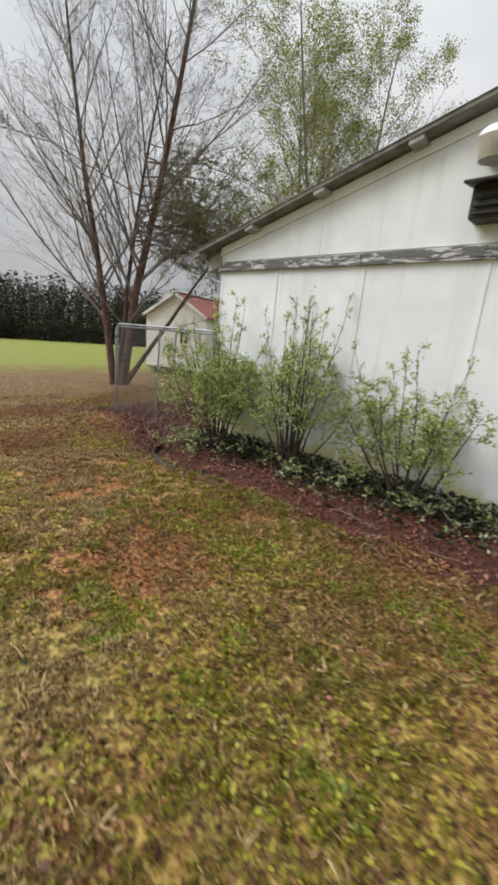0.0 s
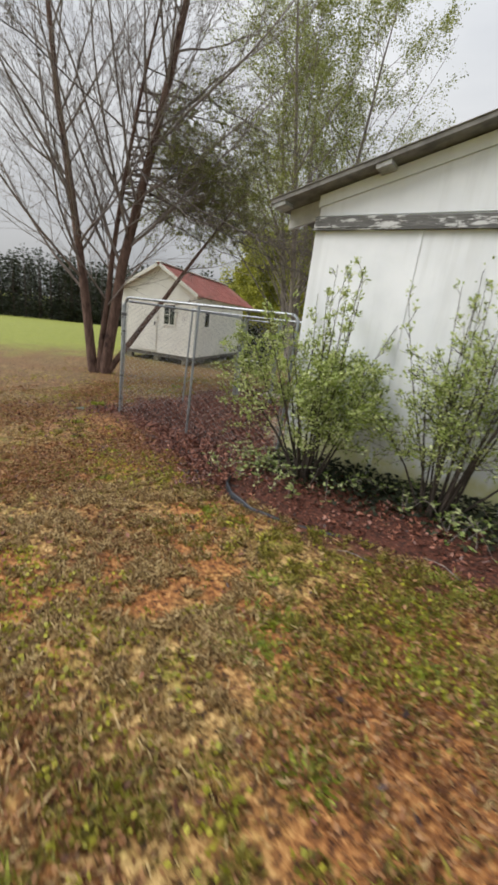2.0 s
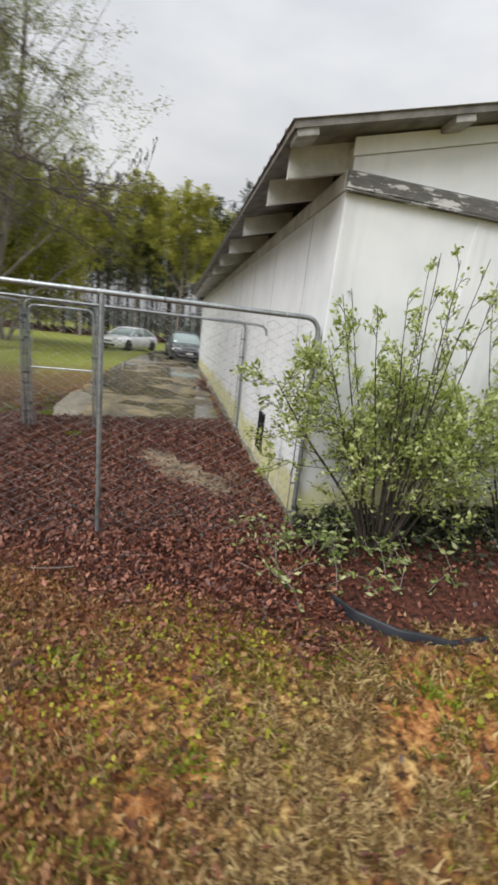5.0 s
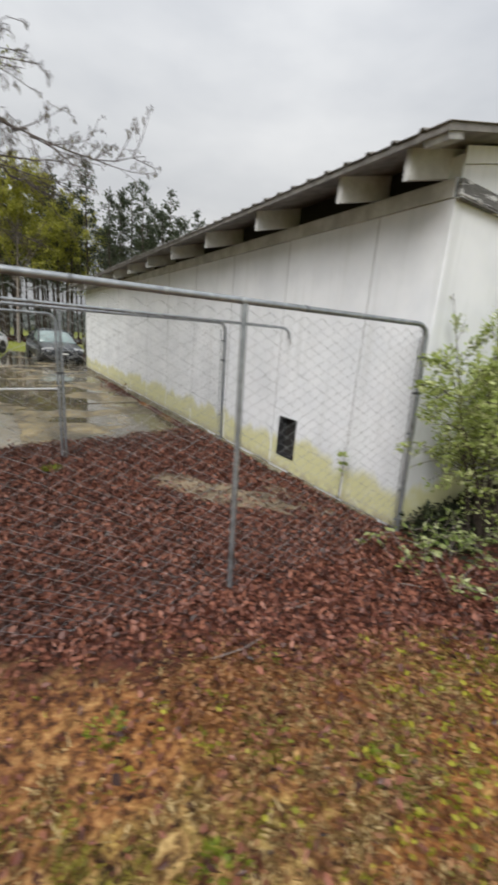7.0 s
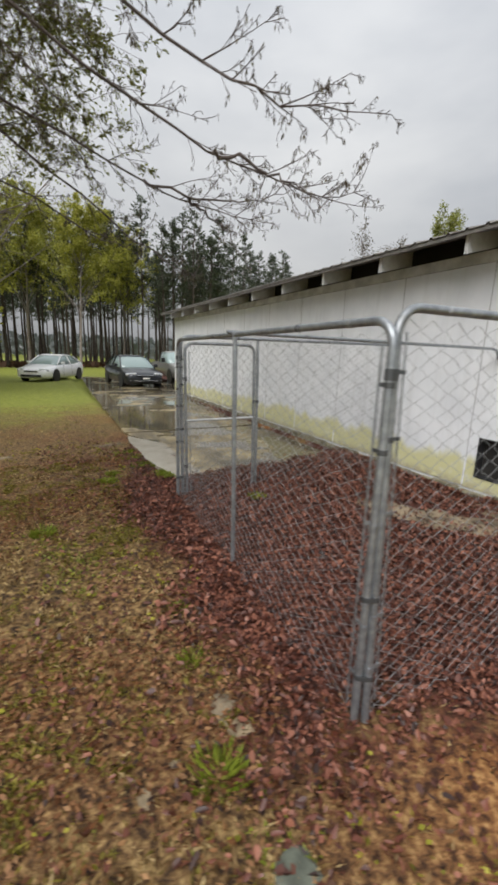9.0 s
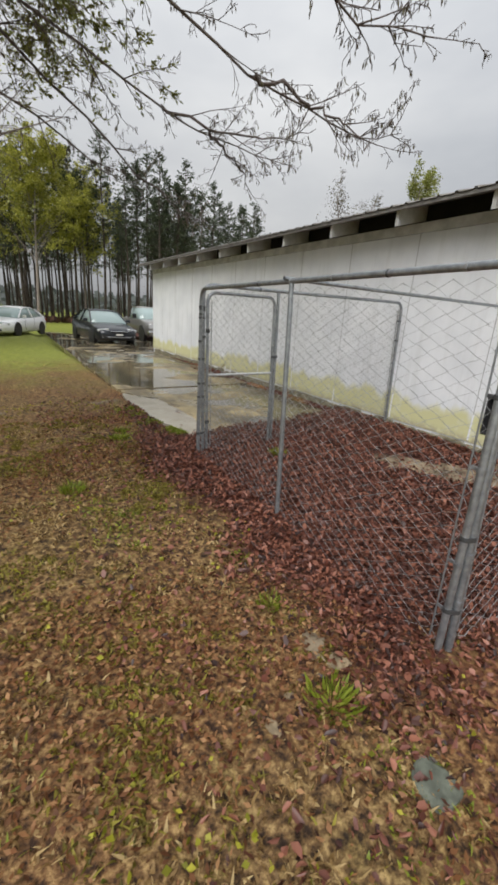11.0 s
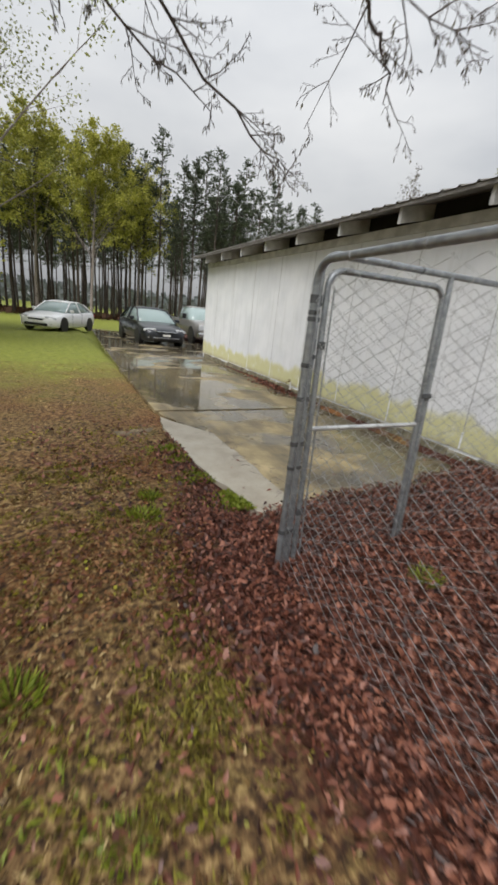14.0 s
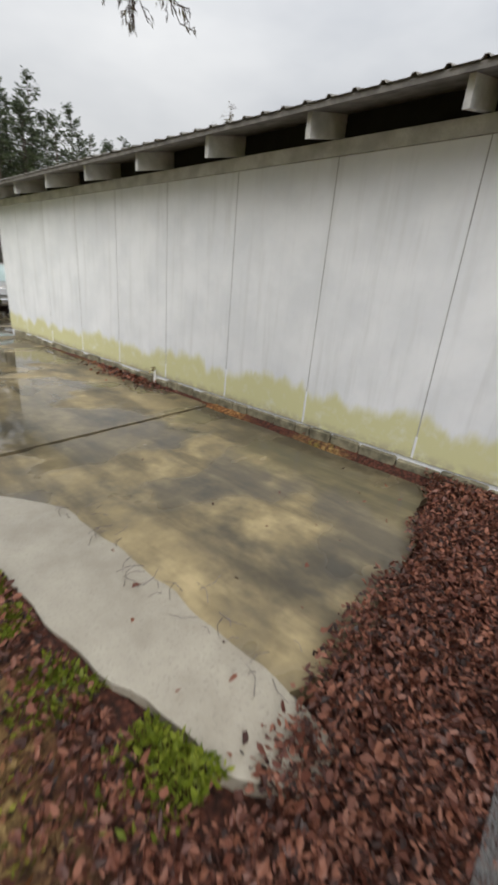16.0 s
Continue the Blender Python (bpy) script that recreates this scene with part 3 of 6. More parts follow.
def link_mesh(x0, x1, z0, z1, seed=0):
    """Woven zigzag wires of a chain link mesh in the plane y = 0."""
    rnd = random.Random(seed)
    pitch, half = 0.064, 0.035
    paths = []
    x, k = x0, 0
    while x < x1:
        path, z, flip, i = [], z0, k % 2, 0
        while z <= z1 + 0.001:
            sx = x + (pitch / 2 if (i + flip) % 2 else -pitch / 2)
            sx = clamp(sx + rnd.gauss(0, 0.0045), x0 + 0.004, x1 - 0.004)
            path.append((Vector((sx, 0.003 * (1 if (i + k) % 2 else -1), z + rnd.gauss(0, 0.003))), 0.0018))
            z += half
            i += 1
        paths.append(path)
        x += pitch
        k += 1
    return rings(paths, 4)


def panel_frame(thing, w, mid=None, mesh=((0.02, 3.01),), seed=0, low=-0.02, foot=None):
    """A tube frame with its wire mesh, tension bars beside the end posts and the straps that hold them."""
    pipe("frame_tube", rounded_frame(w, HIGH, 0.10, -0.05), TUBE, STEEL, thing)
    if mid:
        pipe("mid_post", [(foot or mid, 0, 0.0), (mid, 0, HIGH - 0.01)], TUBE * 0.95, STEEL, thing)
    for k, (a, b) in enumerate(mesh):
        V, F = link_mesh(a, b, low, HIGH - 0.02, seed + k)
        tagged(raw("wire_mesh", V, F, WIRE, thing), kind="stuff")
    for x, way in ((0.0, 1), (w, -1)):
        pipe("tension_bar", [(x + way * 0.052, 0.004, 0.04), (x + way * 0.052, 0.004, HIGH - 0.09)], 0.0045, STEEL, thing, 6)
        for z in (0.22, 0.47, 0.93, 1.24, 1.50):
            bm = bmesh.new()
            cylinder(bm, (x, 0, z - 0.011), (x, 0, z + 0.011), TUBE + 0.003, sides=12)
            box(bm, (min(x, x + way * 0.058), -0.003, z - 0.008), (max(x, x + way * 0.058), 0.003, z + 0.008))
            part("strap_band", bm, CLAMP if z in (1.24, 1.50) else STEEL, thing)
    # twisted ties that hold the mesh to the top rail
    for k in range(7):
        x = 0.25 + (w - 0.5) * k / 6
        bm = cylinder(bmesh.new(), (x - 0.006, 0, HIGH), (x + 0.006, 0, HIGH), TUBE + 0.0025, sides=10)
        part("wire_tie", bm, CLAMP if k % 3 == 1 else WIRE, thing)
    return thing


def build_kennel():
    a = tagged(empty("kennel_panel"), "galvanised chain link kennel panel joining the white wall", "fence panel", "kennel panels")
    a.matrix_basis = pose(*KENNEL_A)
    panel_frame(a, 3.08, mid=1.555, mesh=((0.02, 3.06),), seed=1)
    b = tagged(empty("kennel_panel"), "galvanised chain link kennel panel facing the brown lawn", "fence panel", "kennel panels")
    b.matrix_basis = pose(*KENNEL_B)
    panel_frame(b, 2.99, mid=1.49, foot=1.42, mesh=((0.02, 2.97),), seed=5)
    c = tagged(empty("kennel_panel"), "galvanised chain link kennel panel with a closed gate in it", "fence panel", "kennel panels")
    c.matrix_basis = pose(*KENNEL_C)
    panel_frame(c, 2.99, mesh=((0.97, 2.97),), seed=9)
    pipe("mid_post", [(0.91, 0, 0.03), (0.91, 0, HIGH - 0.01)], TUBE * 0.95, STEEL, c)
    gate = empty("gate", 0.045, -0.004, 0.0)
    gate.parent = c
    frame_pts = [(0, 0, 0)] + [(x, y, z) for x, y, z in rounded_frame(0.82, 1.67, 0.09, 0.0)[1:-1]] + [(0.82, 0, 0)]
    pipe("gate_frame", frame_pts, TUBE * 0.9, STEEL, gate)
    pipe("gate_rail", [(0, 0, 0.85), (0.82, 0, 0.85)], TUBE * 0.75, BRIGHT, gate, label="bright bare metal gate rail")
    V, F = link_mesh(0.02, 0.80, 0.0, 1.65, 21)
    tagged(raw("wire_mesh", V, F, WIRE, gate), kind="stuff")
    pipe("tension_bar", [(0.046, 0.004, 0.04), (0.046, 0.004, 1.58)], 0.0045, STEEL, gate, 6)
    for z in (0.35, 1.30):
        part("hinge", boxed((-0.03, -0.021, z - 0.02), (0.018, -0.012, z + 0.02), 0.003), CLAMP, gate)
    part("latch", boxed((0.80, -0.026, 1.02), (0.88, -0.012, 1.05), 0.004), CLAMP, gate)
    # bands that clamp two posts together at the corners
    def band(p, q, z, tall):
        p, q = Vector((*p, 0)), Vector((*q, 0))
        d, r = (q - p).length / 2, TUBE + 0.0035
        bm = bmesh.new()
        low, high = [], []
        for k in range(20):
            t = -math.pi / 2 + math.pi * (k % 10) / 9
            x, y = d + r * math.cos(t), r * math.sin(t)
            if k >= 10:
                x, y = -x, -y
            low.append(bm.verts.new((x, y, -tall)))
            high.append(bm.verts.new((x, y, tall)))
        bm.faces.new(low[::-1])
        bm.faces.new(high)
        for k in range(20):
            bm.faces.new((low[k], low[(k + 1) % 20], high[(k + 1) % 20], high[k]))
        ob = part("saddle_clamp", bm, CLAMP)
        ob.matrix_basis = pose(*((p + q) / 2).xy, z, 0, 0, math.degrees(math.atan2(q.y - p.y, q.x - p.x)))
        tagged(ob, "dark steel band clamping two kennel posts together", "clamp", "kennel clamps")

    def upright(where, x, z):
        """A point of a panel's end post, at its own height z."""
        return (pose(*where) @ Vector((x, 0, z))).xy

    for z, tall in ((1.555, 0.022), (0.62, 0.011), (0.24, 0.011)):
        band(upright(KENNEL_A, 0, z), upright(KENNEL_B, 0, z), z, tall)
    for z, tall in ((1.55, 0.020), (1.455, 0.011), (1.05, 0.011), (0.80, 0.012), (0.66, 0.009), (0.26, 0.012)):
        band(upright(KENNEL_B, 2.99, z), upright(KENNEL_C, 0, z), z, tall)
    bar = pipe("cross_bar", [(0.03, 1.585, 1.755), (3.02, 1.62, 1.765), (3.09, 1.62, 1.755), (3.13, 1.62, 1.72), (3.14, 1.62, 1.66)], 0.014, STEEL)
    tagged(bar, "thin galvanised bar spanning the kennel top to the wall", "bar")


build_kennel()

# ---- trees ----
def grow(rnd, start, way, length, radius, level, spec, out, tips, thin=(0.33, 0.45, 0.55)):
    """One branch and, after spec, its side branches: spec rows are (count, from, angle, length share, wobble, rise)."""
    wob, rise = spec[level][4], spec[level][5]
    steps = max(3, min(9, int(length / 0.35) + 2))
    p, d = Vector(start), Vector(way).normalized()
    path = []
    for i in range(steps + 1):
        f = i / steps
        path.append((p.copy(), max(radius * (1 - 0.85 * f), 0.0022)))
        d = (d + Vector((rnd.gauss(0, wob), rnd.gauss(0, wob), rnd.gauss(0, wob) + rise))).normalized()
        p = p + d * (length / steps)
    out.setdefault(level, []).append(path)
    if level + 1 >= len(spec):
        tips.append((path[-1][0], d, path))
        return
    count, begin, angle, share = spec[level][:4]
    count = int(count * rnd.uniform(0.8, 1.2)) if level else count
    for k in range(count):
        f = begin + (1 - begin) * (k + rnd.random()) / count
        i = min(int(f * steps), steps - 1)
        q = path[i][0].lerp(path[i + 1][0], f * steps - i)
        axis = (path[i + 1][0] - path[i][0]).normalized()
        side = axis.orthogonal().normalized()
        side.rotate(Matrix.Rotation(rnd.uniform(0, 6.283), 3, axis))
        a = radians(angle * rnd.uniform(0.7, 1.25))
        way2 = axis * math.cos(a) + side * math.sin(a)
        grow(rnd, q, way2, length * share * (1.15 - 0.75 * f) * rnd.uniform(0.75, 1.2), path[i][1] * thin[min(level, 2)], level + 1, spec, out, tips, thin)


def tubes(name, out, levels, sides, material, parent):
    V, F = [], []
    for level, k in zip(levels, sides):
        v, f = rings(out.get(level, []), k)
        o = len(V)
        V += v
        F += [tuple(i + o for i in q) for q in f]
    return raw(name, V, F, material, parent, True)


def flakes(centres, ways, sizes, rnd, aspect=0.5, droop=0.0):
    """Small folded leaves: arrays of vertices and triangles-as-quads."""
    n = len(centres)
    c = np.array(centres, dtype=np.float32).reshape(n, 3)
    w = np.array(ways, dtype=np.float32).reshape(n, 3)
    w[:, 2] -= droop
    w /= np.maximum(np.linalg.norm(w, axis=1, keepdims=True), 1e-6)
    s = np.array(sizes, dtype=np.float32).reshape(n, 1)
    r = np.random.default_rng(rnd).normal(size=(n, 3)).astype(np.float32)
    u = np.cross(w, r)
    u /= np.maximum(np.linalg.norm(u, axis=1, keepdims=True), 1e-6)
    nrm = np.cross(w, u)
    V = np.stack([c, c + w * s * 0.5 + u * s * aspect * 0.5 + nrm * s * 0.08, c + w * s, c + w * s * 0.5 - u * s * aspect * 0.5 + nrm * s * 0.08], axis=1)
    return V.reshape(-1, 3), np.arange(4 * n, dtype=np.int32).reshape(n, 4)


BARK_RED = make_bark("peeling_reddish_bark", (0.06, 0.036, 0.030), (0.20, 0.128, 0.10))
BARK_TWIG = make_bark("grey_brown_twig", (0.15, 0.125, 0.115), (0.32, 0.275, 0.25), 30)
# bark of the long boughs, darker than the twig bark
BARK_BOUGH = make_bark("dark_bough_bark", (0.075, 0.063, 0.06), (0.19, 0.16, 0.15), 30)
BARK_DARK = make_bark("dark_shrub_bark", (0.03, 0.024, 0.02), (0.10, 0.08, 0.065), 30)
BARK_PINE = make_bark("dark_pine_bark", (0.035, 0.028, 0.024), (0.10, 0.08, 0.065), 5)
CATKIN = make_leafy("brown_catkin", (0.06, 0.045, 0.03), (0.12, 0.095, 0.06), (0.20, 0.18, 0.09))
BUDS = make_leafy("olive_bud", (0.11, 0.115, 0.03), (0.22, 0.23, 0.06), (0.36, 0.37, 0.12))
SPRING = make_leafy("spring_leaf", (0.13, 0.15, 0.025), (0.27, 0.29, 0.065), (0.42, 0.43, 0.15))
NEEDLES = make_leafy("pine_needles", (0.03, 0.042, 0.022), (0.06, 0.078, 0.04), (0.10, 0.12, 0.065))
GOLDEN = make_leafy("yellow_green_needles", (0.20, 0.205, 0.03), (0.39, 0.385, 0.06), (0.56, 0.54, 0.13), 0.5, 0.55)
SHRUB = make_leafy("pale_shrub_leaf", (0.19, 0.24, 0.04), (0.41, 0.50, 0.14), (0.76, 0.79, 0.42), 0.5, 0.45)
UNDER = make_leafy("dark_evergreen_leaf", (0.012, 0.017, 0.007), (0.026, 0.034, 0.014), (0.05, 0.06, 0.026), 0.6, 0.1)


def bare_tree():
    rnd = random.Random(11)
    bx, by = -3.5, 2.15
    tree = tagged(empty("bare_tree", bx, by, ground_z(bx, by)), "tall bare tree with three reddish peeling stems and fine twigs", "tree")
    right = Vector((0.755, 0.656, 0))
    spec = [(32, 0.18, 46, 0.46, 0.035, 0.03), (12, 0.10, 36, 0.42, 0.06, 0.05), (8, 0.1, 34, 0.45, 0.08, 0.03), (0, 0, 0, 0, 0.1, 0.0)]
    out, tips = {}, []
    for lean, length, r, off in ((-0.035, 10.5, 0.12, -0.13), (0.115, 12.5, 0.14, 0.10), (0.03, 9.0, 0.08, -0.02)):
        side = Vector((-right.y, right.x, 0)) * rnd.uniform(-0.08, 0.08)
        grow(rnd, right * off + Vector((0, 0, -0.15)), right * lean + side + Vector((0, 0, 1)), length, r, 0, spec, out, tips)
    # the leaning third stem
    lean_spec = [(9, 0.35, 45, 0.36, 0.03, 0.02), (5, 0.15, 40, 0.4, 0.06, 0.03), (3, 0.1, 40, 0.4, 0.08, 0.0), (0, 0, 0, 0, 0.1, 0)]
    grow(rnd, right * 0.12 + Vector((0, 0, -0.1)), right * 0.62 + Vector((0, 0, 1)), 5.6, 0.085, 0, lean_spec, out, tips)
    # long boughs over the kennel, drooping at the ends
    bough = [(22, 0.20, 48, 0.17, 0.0, 0.0), (5, 0.15, 40, 0.45, 0.08, 0.03), (3, 0.2, 40, 0.5, 0.1, 0.0), (0, 0, 0, 0, 0.12, -0.02)]
    ends = (((0.0, 0.2, 4.7), (1.6, 0.35, 4.15), (2.9, 0.42, 3.62), (3.75, 0.39, 3.32), (4.36, 0.27, 3.16), (4.88, 0.26, 3.14), (5.25, 0.20, 3.26)),
            ((0.0, 0.3, 4.4), (1.2, 1.0, 4.0), (2.4, 1.45, 3.66), (3.44, 1.55, 3.40), (3.92, 1.46, 3.24), (4.5, 1.42, 3.20), (4.98, 1.44, 3.20)),
            ((3.44, 1.55, 3.40), (4.0, 1.40, 3.28), (4.5, 1.22, 3.30), (4.95, 1.10, 3.42)),
            ((3.92, 1.46, 3.24), (4.25, 1.66, 3.20), (4.54, 1.85, 3.16), (4.66, 1.95, 2.98)),
            ((0.0, 0.0, 5.0), (1.6, -0.2, 4.2), (2.7, -0.42, 3.6), (3.4, -0.6, 3.24), (3.8, -0.74, 3.16), (4.06, -0.88, 3.10)),
            ((3.75, 0.39, 3.32), (4.2, 0.20, 3.18), (4.41, 0.05, 3.06), (4.57, -0.10, 2.86)),
            ((0.0, 0.3, 4.0), (1.4, 1.4, 3.5), (2.81, 2.07, 3.0), (3.63, 2.67, 2.89)),
            ((0.0, 0.4, 4.3), (1.8, 1.5, 3.75), (3.0, 2.2, 3.25), (3.89, 2.7, 2.92), (4.3, 2.85, 2.80), (4.6, 3.1, 2.78)),
            ((0.0, 0.3, 4.6), (0.9, 2.6, 4.5), (1.6, 4.6, 4.1), (2.0, 6.2, 3.6)),
            ((0.0, 0.2, 5.5), (1.0, 2.2, 5.6), (2.0, 4.0, 5.2), (2.8, 5.2, 4.7)),
            ((0.0, 0.2, 6.5), (1.6, 1.8, 6.2), (2.9, 3.0, 5.6), (4.0, 3.9, 5.0)),
            ((0.0, -0.1, 5.2), (1.2, -2.0, 5.4), (2.0, -3.4, 5.1), (2.5, -4.3, 4.7)))
    over = {}
    for ctrl in ends:
        ctrl = [Vector(v) for v in ctrl]
        if ctrl[0].x == 0:
            ctrl[0] = Vector((0.092 * ctrl[0].z, 0.080 * ctrl[0].z, ctrl[0].z))
        path, n, last = [], 16, len(ctrl) - 1
        for i in range(n + 1):
            t = i / n
            k = min(int(t * last), last - 1)
            f = t * last - k
            p0, p1, p2, p3 = ctrl[max(k - 1, 0)], ctrl[k], ctrl[k + 1], ctrl[min(k + 2, last)]
            q = 0.5 * ((2 * p1) + (p2 - p0) * f + (2 * p0 - 5 * p1 + 4 * p2 - p3) * f * f + (3 * p1 - p0 - 3 * p2 + p3) * f ** 3)
            q = q + Vector((rnd.gauss(0, 0.02), rnd.gauss(0, 0.02), rnd.gauss(0, 0.018)))
            path.append((q, 0.013 * (1 - t) + 0.003))
        over.setdefault(1, []).append(path)
        twigs = int(22 * clamp((ctrl[-1] - ctrl[0]).length / 4.5, 0.35, 1))
        for k in range(twigs):
            f = 0.18 + 0.82 * (k + rnd.random()) / twigs
            i = min(int(f * n), n - 1)
            axis = (path[i + 1][0] - path[i][0]).normalized()
            side = axis.orthogonal().normalized()
            side.rotate(Matrix.Rotation(rnd.uniform(0, 6.283), 3, axis))
            way = axis * 0.75 + side * 0.6 + Vector((0, 0, 0.16))
            grow(rnd, path[i][0], way, rnd.uniform(0.22, 0.75) * (1.1 - 0.45 * f), 0.0055, 1, bough, over, tips)
    # fuller budding boughs on the side of the kennel
    budding = []
    full = [(0, 0, 0, 0, 0, 0), (8, 0.12, 42, 0.5, 0.08, 0.02), (4, 0.2, 40, 0.5, 0.1, 0.0), (0, 0, 0, 0, 0.12, -0.02)]
    light = {1: []}
    for k in range(18):
        a = radians(rnd.uniform(26, 112))
        reach, z0 = rnd.uniform(3.0, 5.2), rnd.uniform(3.7, 6.3)
        if math.cos(a) * reach > 2.9:
            reach = 2.9 / math.cos(a)
        path = []
        for i in range(11):
            t = i / 10
            path.append((Vector((0.092 * z0 * (1 - t) + math.cos(a) * reach * t + rnd.gauss(0, 0.03), 0.080 * z0 * (1 - t) + math.sin(a) * reach * t + rnd.gauss(0, 0.03), z0 + 0.7 * t - 1.1 * t * t + rnd.gauss(0, 0.02))), 0.02 * (1 - t) + 0.0035))
        light[1].append(path)
        for j in range(15):
            i = min(2 + int(8 * (j + rnd.random()) / 15), 9)
            axis = (path[i + 1][0] - path[i][0]).normalized()
            side = axis.orthogonal().normalized()
            side.rotate(Matrix.Rotation(rnd.uniform(0, 6.283), 3, axis))
            grow(rnd, path[i][0], axis * 0.7 + side * 0.7 + Vector((0, 0, 0.1)), rnd.uniform(0.4, 1.2), 0.005, 1, full, light, budding)
    c, w, s = [], [], []
    for p, d, path in budding:
        for k in range(9):
            c.append(path[rnd.randrange(1, len(path))][0])
            w.append((d.x + rnd.gauss(0, 0.6), d.y + rnd.gauss(0, 0.6), rnd.gauss(-0.2, 0.6)))
            s.append(rnd.uniform(0.026, 0.065))
    tagged(tubes("bough_work", light, [1, 2, 3], [5, 3, 3], BARK_TWIG, tree), kind="stuff")
    V, F = flakes(c, w, s, 44, 0.35)
    tagged(raw("bud_fringe", V, F, BUDS, tree), kind="stuff")
    for stem in out[0]:
        tubes("trunk", {0: [stem]}, [0], [9], BARK_RED, tree)
    tagged(tubes("branch_work", {1: out[1], 2: out[2], 3: out[3]}, [1, 2, 3], [5, 3, 3], BARK_TWIG, tree), kind="stuff")
    tagged(tubes("bough_work", over, [1, 2, 3], [6, 4, 3], BARK_BOUGH, tree), kind="stuff")
    centres, ways, sizes = [], [], []
    for p, d, path in tips:
        for k in range(2):
            i = rnd.randrange(1, len(path))
            centres.append(path[i][0])
            ways.append((d.x * 0.2 + rnd.gauss(0, 0.16), d.y * 0.2 + rnd.gauss(0, 0.16), -0.9 + rnd.gauss(0, 0.35)))
            sizes.append(rnd.uniform(0.022, 0.055))
    V, F = flakes(centres, ways, sizes, 3, 0.22)
    tagged(raw("catkin_fringe", V, F, CATKIN, tree), kind="stuff")


def leafy_tree(name, label, x, y, height, seed, leaf_mat, stems=3, leaf=0.12, per=9, spread=1.0, clear=0.16):
    rnd = random.Random(seed)
    tree = tagged(empty(name, x, y, ground_z(x, y) - 0.1), label, "tree")
    spec = [(34, clear, 40, 0.34 * spread, 0.03, 0.04), (8, 0.15, 42, 0.42, 0.06, 0.03), (5, 0.15, 42, 0.45, 0.08, 0.0), (0, 0, 0, 0, 0.1, 0)]
    out, tips = {}, []
    for k in range(stems):
        a = 6.283 * k / stems + rnd.random()
        lean = (0.08 + 0.12 * spread) if stems > 1 else 0.02
        grow(rnd, (0.15 * math.cos(a), 0.15 * math.sin(a), 0), (lean * math.cos(a), lean * math.sin(a), 1), height * rnd.uniform(0.85, 1.0), height * 0.011, 0, spec, out, tips)
    tubes("trunk", {0: out[0]}, [0], [7], BARK_TWIG, tree)
    tagged(tubes("branch_work", {1: out[1], 2: out[2]}, [1, 2], [4, 3], BARK_TWIG, tree), kind="stuff")
    c, w, s = [], [], []
    for p, d, path in tips:
        for k in range(per):
            q = path[rnd.randrange(1, len(path))][0]
            c.append(q + Vector((rnd.gauss(0, 0.14), rnd.gauss(0, 0.14), rnd.gauss(0, 0.14))))
            w.append((rnd.gauss(0, 1), rnd.gauss(0, 1), rnd.gauss(0, 0.7)))
            s.append(leaf * rnd.uniform(0.6, 1.4))
    V, F = flakes(c, w, s, seed, 0.6)
    tagged(raw("crown", V, F, leaf_mat, tree), kind="stuff")
    return tree


def pine(seed, height):
    rnd = random.Random(seed)
    tree = tagged(empty("pine_tree"), "tall dark pine with a bare trunk in the far wood", "tree", "pines of the far wood")
    trunk, c, w, s = [], [], [], []
    x = y = 0.0
    for i in range(9):
        f = i / 8
        x, y = x + rnd.gauss(0, 0.06), y + rnd.gauss(0, 0.06)
        trunk.append((Vector((x, y, height * f)), 0.17 * (1 - 0.85 * f)))
    limbs = []
    low = rnd.uniform(0.42, 0.55)
    for k in range(60):
        f = low + (1 - low) * (k + rnd.random()) / 60
        a = rnd.uniform(0, 6.283)
        reach = (1.9 * (1 - (f - low) / (1 - low)) ** 0.7 + 0.35) * rnd.uniform(0.5, 1.15)
        i = min(int(f * 8), 7)
        q = trunk[i][0].lerp(trunk[i + 1][0], f * 8 - i)
        e = q + Vector((math.cos(a) * reach, math.sin(a) * reach, rnd.uniform(0.0, 0.6)))
        limbs.append([(q, 0.035), (q.lerp(e, 0.5) - Vector((0, 0, 0.06)), 0.025), (e, 0.01)])
        for j in range(20):
            t = rnd.uniform(0.25, 1.08)
            c.append(q.lerp(e, t) + Vector((rnd.gauss(0, 0.14), rnd.gauss(0, 0.14), rnd.gauss(0.03, 0.12))))
            w.append((math.cos(a) + rnd.gauss(0, 0.8), math.sin(a) + rnd.gauss(0, 0.8), rnd.gauss(0.5, 0.6)))
            s.append(rnd.uniform(0.2, 0.42))
    for k in range(3):
        f = rnd.uniform(0.2, low)
        a = rnd.uniform(0, 6.283)
        q = Vector((0, 0, height * f))
        limbs.append([(q, 0.02), (q + Vector((math.cos(a) * 0.7, math.sin(a) * 0.7, 0.1)), 0.008)])
    V, F = rings([trunk], 6)
    raw("trunk", V, F, BARK_PINE, tree, True)
    V, F = rings(limbs, 3)
    tagged(raw("limb_work", V, F, BARK_PINE, tree), kind="stuff")
    V, F = flakes(c, w, s, seed, 0.42)
    tagged(raw("crown", V, F, NEEDLES, tree), kind="stuff")
    return tree


